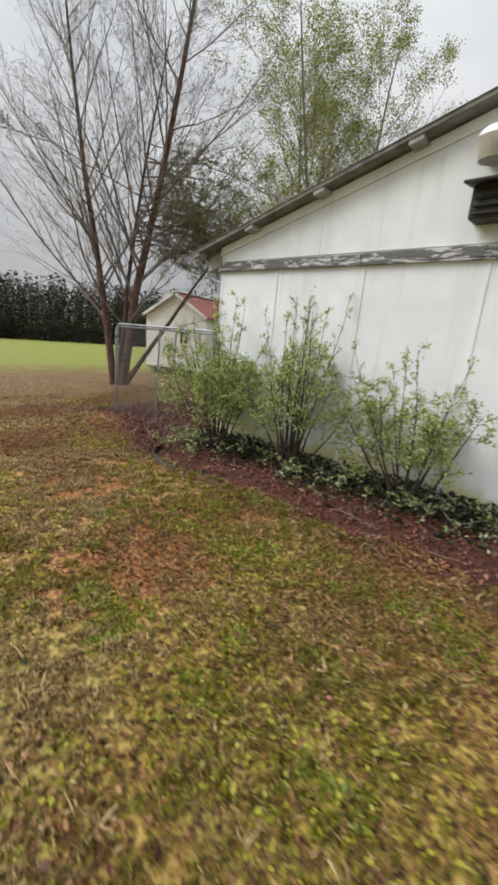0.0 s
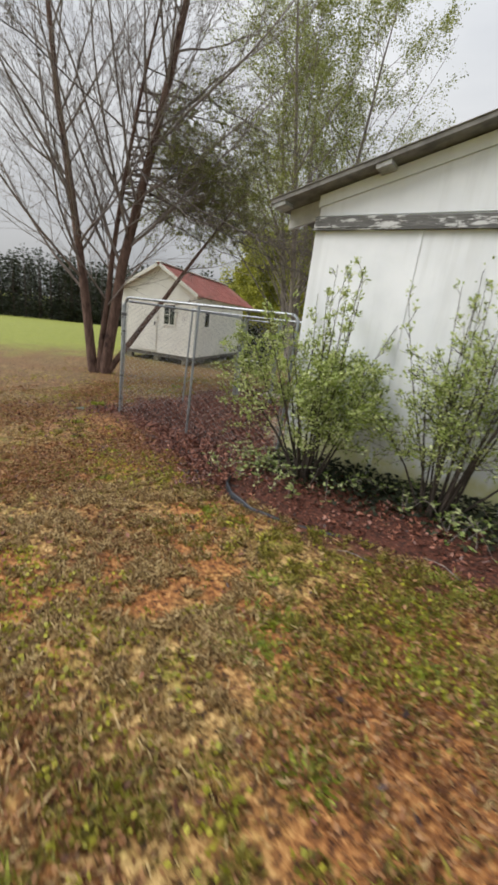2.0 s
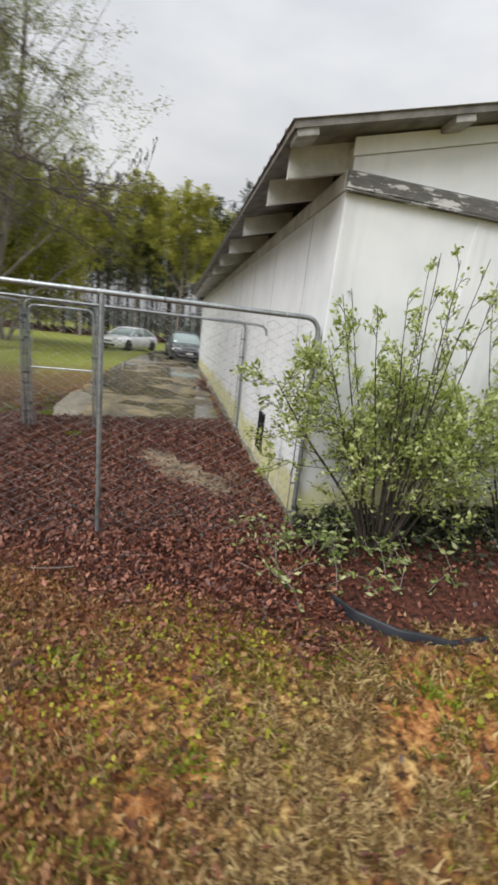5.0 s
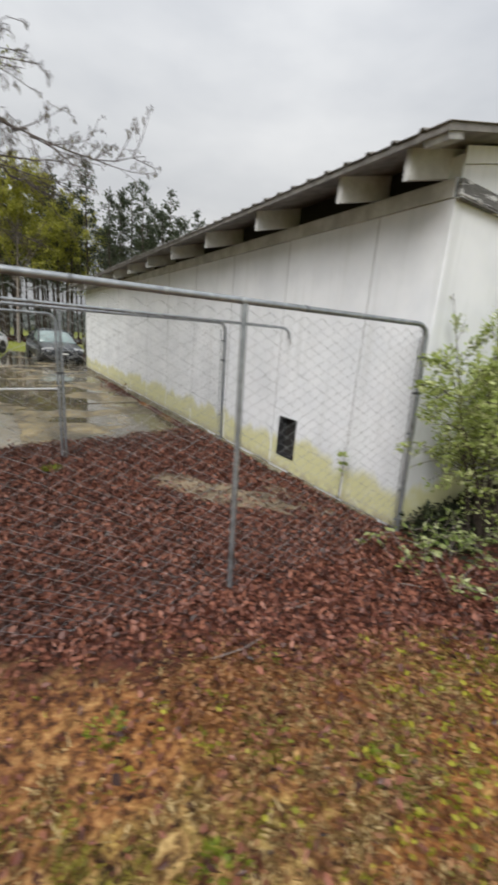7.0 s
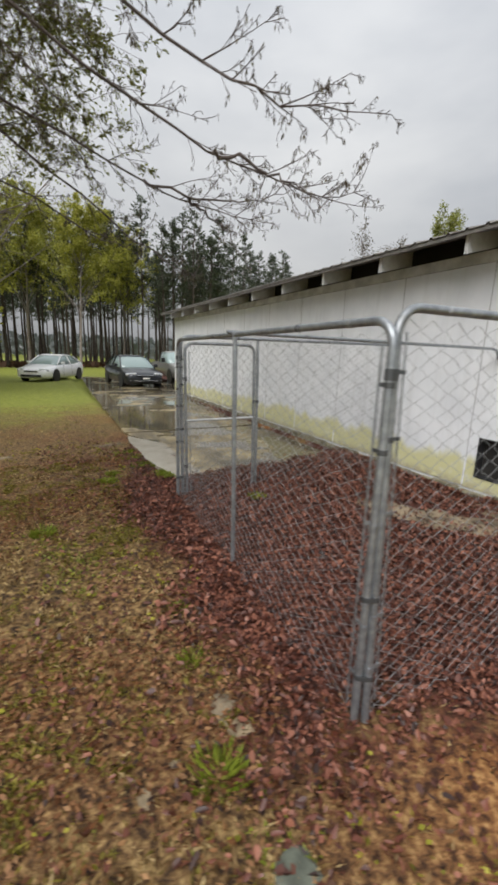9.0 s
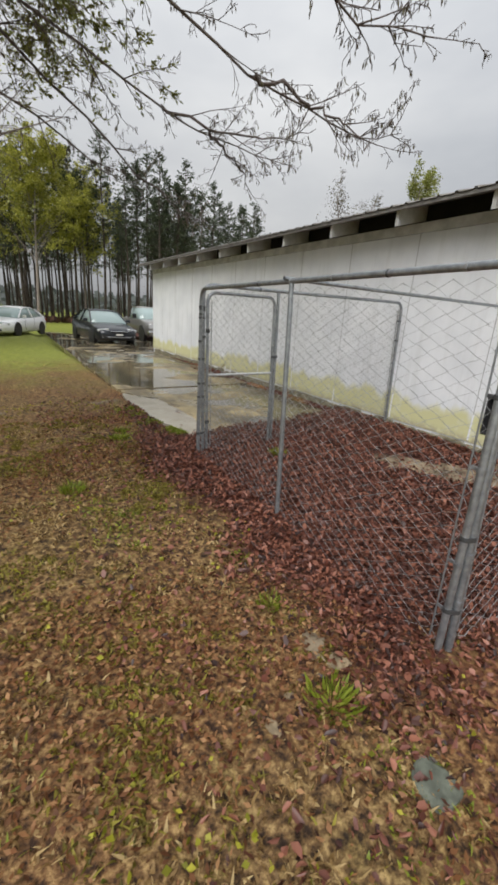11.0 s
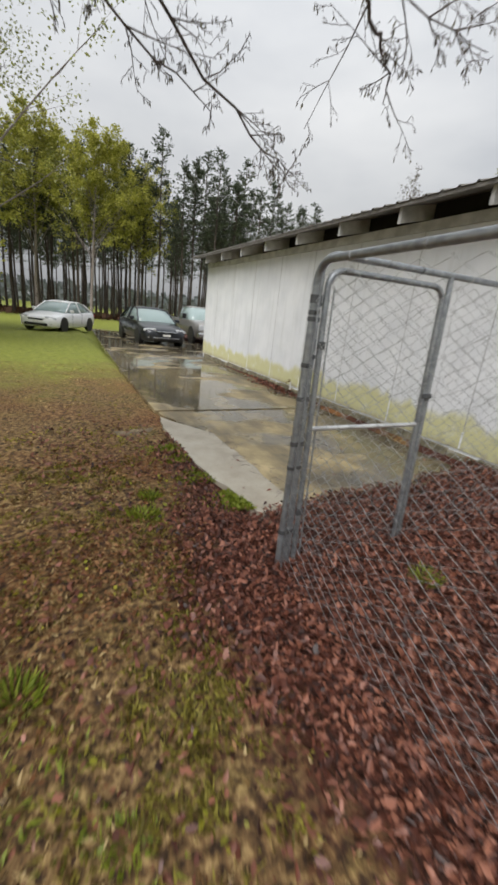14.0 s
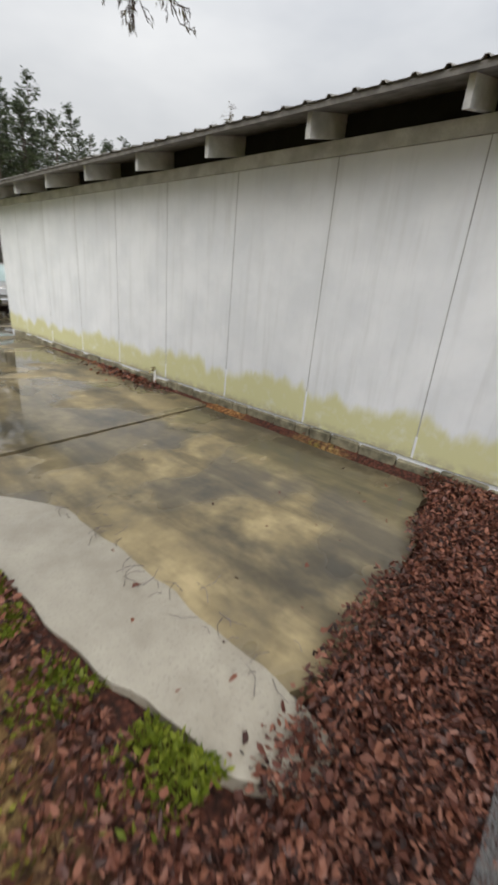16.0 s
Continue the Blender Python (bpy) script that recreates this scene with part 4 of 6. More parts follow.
def far_woods():
    rnd = random.Random(8)
    kinds = [pine(31 + k, h) for k, h in enumerate((16.5, 17.5, 15.5, 18.5, 17))]
    spots = []
    tries = 0
    while len(spots) < 250 and tries < 6000:
        tries += 1
        a, d = radians(rnd.uniform(-24, 52)), rnd.uniform(56, 98) if rnd.random() < 0.75 else rnd.uniform(50, 60)
        x, y = -1 + d * math.sin(a), d * math.cos(a)
        if all((x - u) ** 2 + (y - v) ** 2 > 2.2 for u, v in spots):
            spots.append((x, y))
    for k, (x, y) in enumerate(spots):
        m = pose(x, y, ground_z(x, y) - 0.1, 0, 0, rnd.uniform(0, 360))
        if k < len(kinds):
            kinds[k].matrix_basis = m
        else:
            low = clamp(1 - (math.degrees(math.atan2(x + 1, y)) - 22) * 0.022, 0.64, 1) * rnd.uniform(0.94, 1.06)
            copy_thing(kinds[k % len(kinds)], m @ Matrix.Diagonal((low, low, low, 1)))
    # low dark understorey and the dense wood to the west
    c, w, s, trunks = [], [], [], []
    for k in range(900):
        a, d = radians(rnd.uniform(-115, -20)), rnd.uniform(58, 84)
        x, y = -1 + d * math.sin(a), d * math.cos(a)
        z, h = ground_z(x, y), rnd.uniform(7.4, 9.8)
        trunks.append([(Vector((x, y, z - 0.2)), 0.12), (Vector((x, y, z + h * 0.9)), 0.03)])
        for j in range(210):
            f = rnd.random() * (0.3 if j < 60 else 1.0)
            r = 1.5 * (1.05 - f) + 0.25
            b = rnd.uniform(0, 6.283)
            c.append((x + r * math.cos(b) * rnd.random(), y + r * math.sin(b) * rnd.random(), z + h * f))
            w.append((math.cos(b), math.sin(b), rnd.uniform(-0.4, 0.8)))
            s.append(rnd.uniform(0.22, 0.55))
    V, F = rings(trunks, 4)
    wood = tagged(raw("dense_wood", V, F, BARK_PINE), "dense dark evergreen wood beyond the green field", "wood", kind="stuff")
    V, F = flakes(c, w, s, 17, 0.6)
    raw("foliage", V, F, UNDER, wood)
    c, w, s = [], [], []
    for k in range(9000):
        a, d = radians(rnd.uniform(-40, 75)), rnd.uniform(120, 175)
        x, y = -1 + d * math.sin(a), d * math.cos(a)
        c.append((x, y, ground_z(x, y) + rnd.uniform(0, 5.5)))
        w.append((rnd.gauss(0, 1), rnd.gauss(0, 1), 1.2))
        s.append(rnd.uniform(1.2, 2.6))
    V, F = flakes(c, w, s, 19, 0.8)
    # haze of the distance is mixed into this grey leaf colour
    HAZY = make_leafy("hazy_distant_wood", (0.10, 0.115, 0.11), (0.13, 0.145, 0.14), (0.17, 0.18, 0.175))
    tagged(raw("distant_treeline", V, F, HAZY), "hazy grey line of distant woods", "wood", kind="stuff")
    # pine straw and brush at the foot of the near pines
    c, w, s = [], [], []
    for k in range(5200):
        a, d = radians(rnd.uniform(-26, 54)), rnd.uniform(50, 70)
        x, y = -1 + d * math.sin(a), d * math.cos(a)
        c.append((x, y, ground_z(x, y) - 0.02))
        w.append((rnd.gauss(0, 0.6), rnd.gauss(0, 0.6), 0.8))
        s.append(rnd.uniform(0.3, 0.95))
    V, F = flakes(c, w, s, 23, 0.7)
    BRUSH = make_leafy("rusty_brush", (0.045, 0.022, 0.014), (0.10, 0.05, 0.03), (0.16, 0.085, 0.045))
    tagged(raw("undergrowth", V, F, BRUSH), "rusty brush and pine straw under the far pines", "undergrowth", kind="stuff")


bare_tree()
leafy_tree("spring_tree", "tall multi-stemmed tree with fresh yellow-green leaves", -5.9, 16.2, 16.5, 5, SPRING, 4, 0.08, 26, 1.45, 0.08)
leafy_tree("golden_cedar", "low yellow-green evergreen tree beside the far lawn", -7.4, 23.0, 9.0, 9, GOLDEN, 3, 0.22, 9, 1.7, 0.05)
leafy_tree("golden_cedar", "broad yellow-green evergreen tree behind the shed", -13.0, 25.0, 8.5, 10, GOLDEN, 3, 0.22, 8, 1.7, 0.05)
for bear, dist, tall, seed in ((-17, 50, 16, 41), (-9, 47, 17, 42), (-2, 51, 16.5, 43), (4, 47, 15.5, 44), (9.5, 53, 15, 45)):
    leafy_tree("leafing_tree", "yellow-green leafing tree before the far pines", -1 + dist * math.sin(radians(bear)), dist * math.cos(radians(bear)), tall, seed, GOLDEN, 1, 0.19, 20, 1.7, 0.36)
leafy_tree("far_tree", "far leafing tree seen over the roof", 29.5, 24.0, 14.3, 6, SPRING, 2, 0.15, 6, 0.7, 0.3)
leafy_tree("far_tree", "far almost bare tree seen over the roof", 26.0, 28.0, 12.5, 13, CATKIN, 2, 0.12, 2, 0.9, 0.25)
far_woods()

# ---- shed ----
WHITE_METAL = simple("white_shed_siding", (0.80, 0.79, 0.73), 0.6, vary=0.08, scale=2)
RED_ROOF = simple("faded_red_roof_metal", (0.36, 0.135, 0.115), 0.55, vary=0.25, scale=3)
WINDOW = make_glass("dark_window_glass", (0.03, 0.035, 0.04))
WOODEN = simple("grey_timber", (0.16, 0.15, 0.13), 0.8, vary=0.4)


def build_shed():
    w, l, eave, peak, lift = 2.7, 5.0, 2.25, 3.05, 0.28
    turn = 19.0
    shed = tagged(empty("garden_shed", -5.10, 5.45, ground_z(-5.10, 5.45), turn), "white garden shed with a faded red metal roof on blocks", "shed")
    for y in (0.0, l):
        bm = bmesh.new()
        pts = [(-w / 2, lift), (w / 2, lift), (w / 2, eave), (0, peak), (-w / 2, eave)]
        f = [bm.verts.new((x, y, z)) for x, z in pts]
        face = bm.faces.new(f)
        ext = bmesh.ops.extrude_face_region(bm, geom=[face])
        bmesh.ops.translate(bm, verts=[v for v in ext["geom"] if isinstance(v, bmesh.types.BMVert)], vec=(0, 0.06 if y == 0 else -0.06, 0))
        bmesh.ops.recalc_face_normals(bm, faces=bm.faces)
        part("end_wall", bm, WHITE_METAL, shed)
    for x in (-w / 2, w / 2 - 0.06):
        part("side_wall", boxed((x, 0.062, lift), (x + 0.06, l - 0.062, eave - 0.01)), WHITE_METAL, shed)
    part("floor_frame", boxed((-w / 2 + 0.05, 0.05, lift - 0.12), (w / 2 - 0.05, l + 1.2, lift - 0.002)), WOODEN, shed)
    for x in (-1.05, 0, 1.05):
        for y in (0.15, 1.5, 2.8, 4.0, 5.0):
            part("foot_block", boxed((x - 0.1, y - 0.1, -0.1), (x + 0.1, y + 0.1, lift - 0.121)), BLOCK, shed)
    for side in (-1, 1):
        k = (peak - eave) / (w / 2)
        bm = bmesh.new()
        a, b = side * (w / 2 + 0.12), 0.0
        pts = [(a, eave - 0.12 * k + 0.01), (b, peak + 0.012), (b, peak + 0.04), (a, eave - 0.12 * k + 0.04)]
        f = [bm.verts.new((x, -0.12, z)) for x, z in pts]
        g = [bm.verts.new((x, l + 1.3, z)) for x, z in pts]
        bm.faces.new(f)
        bm.faces.new(g[::-1])
        for i in range(4):
            bm.faces.new((f[i], g[i], g[(i + 1) % 4], f[(i + 1) % 4]))
        bmesh.ops.recalc_face_normals(bm, faces=bm.faces)
        slope = part("roof_slope", bm, RED_ROOF, shed)
        for j in range(18):
            y = -0.05 + j * 0.31
            bm = bmesh.new()
            f = [bm.verts.new(v) for v in ((a, y, pts[3][1] + 0.002), (a, y + 0.03, pts[3][1] + 0.002), (b, y + 0.03, peak + 0.042), (b, y, peak + 0.042))]
            face = bm.faces.new(f)
            ext = bmesh.ops.extrude_face_region(bm, geom=[face])
            bmesh.ops.translate(bm, verts=[v for v in ext["geom"] if isinstance(v, bmesh.types.BMVert)], vec=(0, 0, 0.02))
            bmesh.ops.recalc_face_normals(bm, faces=bm.faces)
            part("roof_rib", bm, RED_ROOF, slope)
    part("ridge_cap", boxed((-0.1, -0.13, peak + 0.035), (0.1, l + 1.31, peak + 0.065), 0.01), WHITE_METAL, shed)
    for side in (-1, 1):
        part("rake_trim", boxed((-0.80, -0.02, -0.05), (0.80, 0.0, 0.05), 0, pose(side * 0.73, -0.12, (eave + peak) / 2 - 0.03, 0, side * 30.6, 0)), WHITE_METAL, shed)
    win = part("window", boxed((0.25, -0.012, 1.25), (0.62, 0.0, 1.85)), WINDOW, shed)
    for lo, hi in (((0.21, -0.025, 1.21), (0.25, 0, 1.89)), ((0.62, -0.025, 1.21), (0.66, 0, 1.89)), ((0.25, -0.025, 1.85), (0.62, 0, 1.89)), ((0.25, -0.025, 1.21), (0.62, 0, 1.25)), ((0.425, -0.02, 1.25), (0.445, -0.0121, 1.85)), ((0.25, -0.02, 1.54), (0.4249, -0.0121, 1.56))):
        part("window_bar", boxed(lo, hi), WHITE_METAL, win)
    door = part("door", boxed((-0.85, -0.022, lift + 0.05), (0.0, -0.002, 2.05), 0.004), WHITE_METAL, shed)
    part("door_handle", boxed((-0.09, -0.05, 1.15), (-0.06, -0.022, 1.28), 0.004), BLACK, door)
    win = part("window", boxed((w / 2, 0.75, 1.3), (w / 2 + 0.012, 1.15, 1.75)), WINDOW, shed)
    for lo, hi in (((w / 2, 0.71, 1.26), (w / 2 + 0.025, 0.75, 1.79)), ((w / 2, 1.15, 1.26), (w / 2 + 0.025, 1.19, 1.79)), ((w / 2, 0.75, 1.75), (w / 2 + 0.025, 1.15, 1.79)), ((w / 2, 0.75, 1.26), (w / 2 + 0.025, 1.15, 1.30))):
        part("window_bar", boxed(lo, hi), WHITE_METAL, win)
    for x in (-w / 2 + 0.06, w / 2 - 0.06):
        part("porch_post", boxed((x - 0.045, l + 1.08, lift), (x + 0.045, l + 1.17, eave - 0.02), 0.005), WOODEN, shed)
    # evergreen shrub beside the porch
    rnd = random.Random(2)
    c, ww, s = [], [], []
    for k in range(1500):
        v = Vector((rnd.gauss(0, 1), rnd.gauss(0, 1), rnd.gauss(0, 1))).normalized() * rnd.uniform(0.45, 1.0)
        c.append((v.x * 0.65, v.y * 0.6, 0.55 + v.z * 0.58))
        ww.append((v.x, v.y, v.z + 0.4))
        s.append(rnd.uniform(0.08, 0.16))
    V, F = flakes(c, ww, s, 4, 0.5)
    shrub = tagged(empty("round_shrub", -3.55, 9.1, ground_z(-3.55, 9.1)), "rounded dark evergreen shrub beside the shed", "shrub")
    tagged(raw("foliage", V, F, UNDER, shrub), kind="stuff")
    V, F = rings([[(Vector((0.1 * k, 0, -0.05)), 0.03), (Vector((0.25 * k, 0.1, 0.7)), 0.015)] for k in (-1, 0, 1)], 5)
    raw("stem_work", V, F, BARK_TWIG, shrub)


build_shed()

# ---- cars ----
def car_paint(name, color, metal=0.0):
    n = Nodes(name)
    c = n.mix(n.math("MULTIPLY", n.noise(3, 3), 0.15), color, tuple(v * 0.7 for v in color))
    n.put(n.bsdf.inputs["Coat Weight"], 0.8)
    n.put(n.bsdf.inputs["Coat Roughness"], 0.06)
    return n.done(c, 0.35, metal)


WHITE_PAINT = car_paint("white_car_paint", (0.97, 0.972, 0.975))
DARK_PAINT = car_paint("dark_grey_car_paint", (0.022, 0.026, 0.032), 0.4)
SILVER_PAINT = car_paint("silver_beige_car_paint", (0.30, 0.29, 0.27), 0.5)
# the sky's reflection is put into the pale colour of the car glass
SCREEN = make_glass("sky_toned_windscreen", (0.34, 0.43, 0.42))
LAMP_GLASS = make_glass("clear_lamp_glass", (0.55, 0.56, 0.57))
CHROME = simple("chrome_trim", (0.72, 0.73, 0.74), 0.2, 1.0, 0.05)


def loft(stations, closed=True):
    """A skin through cross-sections (lists of points, all of one length) with capped ends."""
    bm = bmesh.new()
    rows = [[bm.verts.new(p) for p in st] for st in stations]
    n = len(rows[0])
    for a, b in zip(rows, rows[1:]):
        for i in range(n if closed else n - 1):
            bm.faces.new((a[i], a[(i + 1) % n], b[(i + 1) % n], b[i]))
    bm.faces.new(rows[0][::-1])
    bm.faces.new(rows[-1])
    bmesh.ops.recalc_face_normals(bm, faces=bm.faces)
    for f in bm.faces:
        f.smooth = True
    return bm


def shell(y, hw, z0, z1, crown=0.03):
    """A car body section at length y: half width, sill and top heights."""
    zm = z0 + (z1 - z0) * 0.55
    half = [(hw * 0.82, z0), (hw * 0.97, z0 + 0.06), (hw, zm), (hw * 0.965, z1 - 0.07), (hw * 0.88, z1 - 0.015), (hw * 0.45, z1 + crown * 0.7)]
    return [(x, y, z) for x, z in half] + [(0, y, z1 + crown)] + [(-x, y, z) for x, z in reversed(half)]


def wheel(car, x, y, r, out):
    w = empty("wheel", x, y, r)
    w.parent = car
    prof = [(r * 0.66, -0.09), (r * 0.92, -0.10), (r, -0.075), (r, 0.075), (r * 0.92, 0.10), (r * 0.66, 0.09)]
    V, F, n = [], [], 22
    for i in range(n):
        a = 6.2832 * i / n
        V += [(o, rr * math.cos(a), rr * math.sin(a)) for rr, o in prof]
    k = len(prof)
    F = [(i * k + j, i * k + (j + 1) % k, ((i + 1) % n) * k + (j + 1) % k, ((i + 1) % n) * k + j) for i in range(n) for j in range(k)]
    raw("tyre", V, F, RUBBER, w, True)
    bm = bmesh.new()
    cylinder(bm, (out * 0.055, 0, 0), (-out * 0.05, 0, 0), r * 0.64, sides=20)
    for i in range(5):
        a = 6.2832 * i / 5
        box(bm, (-0.012, -0.035, 0.05), (0.012, 0.035, r * 0.62), 0.004, pose(out * 0.07, 0, 0) @ Matrix.Rotation(a, 4, "X"))
    cylinder(bm, (out * 0.055, 0, 0), (out * 0.09, 0, 0), 0.06, sides=12)
    part("rim", bm, CHROME, w)


def sedan(label, x, y, z, turn, paint, low_grille):
    """A four door saloon; its nose points along -y before turning."""
    car = tagged(empty("car", x, y, z, turn), label, "car", "parked cars")
    st = [shell(-2.36, 0.60, 0.30, 0.58), shell(-2.28, 0.76, 0.22, 0.66), shell(-2.05, 0.87, 0.19, 0.74), shell(-1.6, 0.91, 0.18, 0.82), shell(-1.05, 0.92, 0.18, 0.90),
          shell(-0.4, 0.92, 0.18, 0.93), shell(0.6, 0.92, 0.18, 0.95), shell(1.5, 0.91, 0.19, 0.97), shell(2.0, 0.87, 0.22, 0.96), shell(2.28, 0.78, 0.28, 0.90), shell(2.36, 0.62, 0.36, 0.80)]
    part("body", loft(st), paint, car)
    def ring(yy, hw, zb, zt, ht):
        return [(hw, yy, zb), (ht, yy, zt), (ht * 0.5, yy, zt + 0.03), (-ht * 0.5, yy, zt + 0.03), (-ht, yy, zt), (-hw, yy, zb)]
    glass = loft([ring(-1.12, 0.80, 0.88, 0.90, 0.76), ring(-0.35, 0.84, 0.9, 1.34, 0.62), ring(0.1, 0.85, 0.9, 1.41, 0.60), ring(0.8, 0.85, 0.9, 1.40, 0.60), ring(1.25, 0.83, 0.9, 1.30, 0.60), ring(1.95, 0.78, 0.9, 0.97, 0.70)])
    part("window_glass", glass, SCREEN, car)
    roof = loft([ring(-0.30, 0.655, 1.352, 1.385, 0.60), ring(0.1, 0.635, 1.402, 1.44, 0.585), ring(0.8, 0.63, 1.40, 1.435, 0.58), ring(1.22, 0.635, 1.33, 1.36, 0.59)])
    part("roof", roof, paint, car)
    for s in (-1, 1):
        pipe("pillar", [(s * 0.80, -1.10, 0.90), (s * 0.72, -0.70, 1.14), (s * 0.63, -0.32, 1.36)], 0.035, paint, car, 6)
        pipe("pillar", [(s * 0.865, 0.35, 0.92), (s * 0.63, 0.35, 1.41)], 0.04, paint, car, 6)
        pipe("pillar", [(s * 0.79, 1.92, 0.95), (s * 0.70, 1.55, 1.15), (s * 0.62, 1.22, 1.34)], 0.05, paint, car, 6)
        part("mirror", boxed((s * 0.97 - 0.09, -0.85, 0.93), (s * 0.97 + 0.09, -0.70, 1.06), 0.03), paint, car)
        part("headlight", boxed((-0.24, -0.10, -0.055), (0.24, 0.06, 0.055), 0.03, pose(s * 0.62, -2.16, 0.64, 0, s * 6, s * 24)), LAMP_GLASS, car)
        part("fog_lamp", boxed((s * 0.62 - 0.09, -2.31, 0.34), (s * 0.62 + 0.09, -2.22, 0.40), 0.01), LAMP_GLASS, car)
        part("tail_light", boxed((s * 0.66 - 0.14, 2.22, 0.72), (s * 0.66 + 0.14, 2.345, 0.86), 0.02), simple("red_lamp", (0.3, 0.02, 0.02), 0.2), car)
        wheel(car, s * 0.82, -1.42, 0.325, s)
        wheel(car, s * 0.82, 1.38, 0.325, s)
        part("wheel_arch", cylinder(bmesh.new(), (s * 0.80, -1.42, 0.34), (s * 0.918, -1.42, 0.34), 0.37, sides=24), BLACK, car)
        part("wheel_arch", cylinder(bmesh.new(), (s * 0.80, 1.38, 0.34), (s * 0.918, 1.38, 0.34), 0.37, sides=24), BLACK, car)
        part("door_seam", boxed((s * 0.922 - 0.004, -0.62, 0.3), (s * 0.922 + 0.003, -0.61, 0.9)), BLACK, car)
        part("door_seam", boxed((s * 0.922 - 0.004, 0.40, 0.3), (s * 0.922 + 0.003, 0.41, 0.9)), BLACK, car)
    part("lower_intake", boxed((-0.55, -2.39, 0.27), (0.55, -2.28, 0.39), 0.02), BLACK, car)
    part("grille", boxed((-0.36, -2.385, 0.52), (0.36, -2.28, 0.60), 0.02), BLACK, car)
    part("grille_bar", boxed((-0.42, -2.40, 0.59), (0.42, -2.34, 0.615), 0.008), CHROME if low_grille else paint, car)
    if low_grille:
        pipe("bumper_trim", [(-0.66, -2.29, 0.42), (-0.45, -2.40, 0.36), (0.45, -2.40, 0.36), (0.66, -2.29, 0.42)], 0.014, CHROME, car, 6)
    part("number_plate", boxed((-0.15, -2.405, 0.43), (0.15, -2.38, 0.50), 0.004), WHITE_METAL, car)
    return car


def truck(x, y, z, turn):
    car = tagged(empty("pickup_truck", x, y, z, turn), "silver beige pickup truck parked behind the dark car", "truck", "parked cars")
    st = [shell(-2.75, 0.86, 0.42, 1.0), shell(-2.6, 0.95, 0.36, 1.08), shell(-1.5, 0.98, 0.36, 1.14), shell(-1.2, 0.99, 0.36, 1.16), shell(2.5, 0.98, 0.4, 1.16), shell(2.75, 0.96, 0.46, 1.12)]
    part("body", loft(st), SILVER_PAINT, car)
    def ring(yy, hw, zb, zt, ht):
        return [(hw, yy, zb), (ht, yy, zt), (ht * 0.5, yy, zt + 0.03), (-ht * 0.5, yy, zt + 0.03), (-ht, yy, zt), (-hw, yy, zb)]
    part("cab_glass", loft([ring(-1.2, 0.88, 1.1, 1.18, 0.85), ring(-0.5, 0.9, 1.1, 1.72, 0.72), ring(0.7, 0.9, 1.1, 1.74, 0.72), ring(0.95, 0.88, 1.1, 1.2, 0.8)]), SCREEN, car)
    part("roof", loft([ring(-0.48, 0.74, 1.725, 1.76, 0.70), ring(0.2, 0.735, 1.745, 1.79, 0.70), ring(0.75, 0.74, 1.73, 1.77, 0.70)]), SILVER_PAINT, car)
    part("grille", boxed((-0.6, -2.80, 0.72), (0.6, -2.70, 0.98), 0.02), BLACK, car)
    part("bumper", boxed((-0.95, -2.92, 0.42), (0.95, -2.72, 0.62), 0.03), CHROME, car)
    for s in (-1, 1):
        part("headlight", boxed((s * 0.76 - 0.13, -2.80, 0.74), (s * 0.76 + 0.13, -2.66, 0.97), 0.02), LAMP_GLASS, car)
        part("mirror", boxed((s * 1.08 - 0.1, -0.95, 1.2), (s * 1.08 + 0.1, -0.85, 1.42), 0.02), BLACK, car)
        for yy in (-1.75, 1.65):
            wheel(car, s * 0.88, yy, 0.39, s)
            part("wheel_arch", cylinder(bmesh.new(), (s * 0.86, yy, 0.42), (s * 0.988, yy, 0.42), 0.46, sides=24), BLACK, car)
    return car


sedan("white four-door saloon car parked on the lawn", -0.7, 25.2, ground_z(-0.7, 25.2) + 0.0, -28, WHITE_PAINT, False)
sedan("dark grey four-door saloon parked on the wet driveway", 2.75, 19.75, slab_z(2.75, 19.75) - 0.026, 5, DARK_PAINT, True)
truck(5.95, 22.6, slab_z(5.95, 22.6) - 0.026, 0)

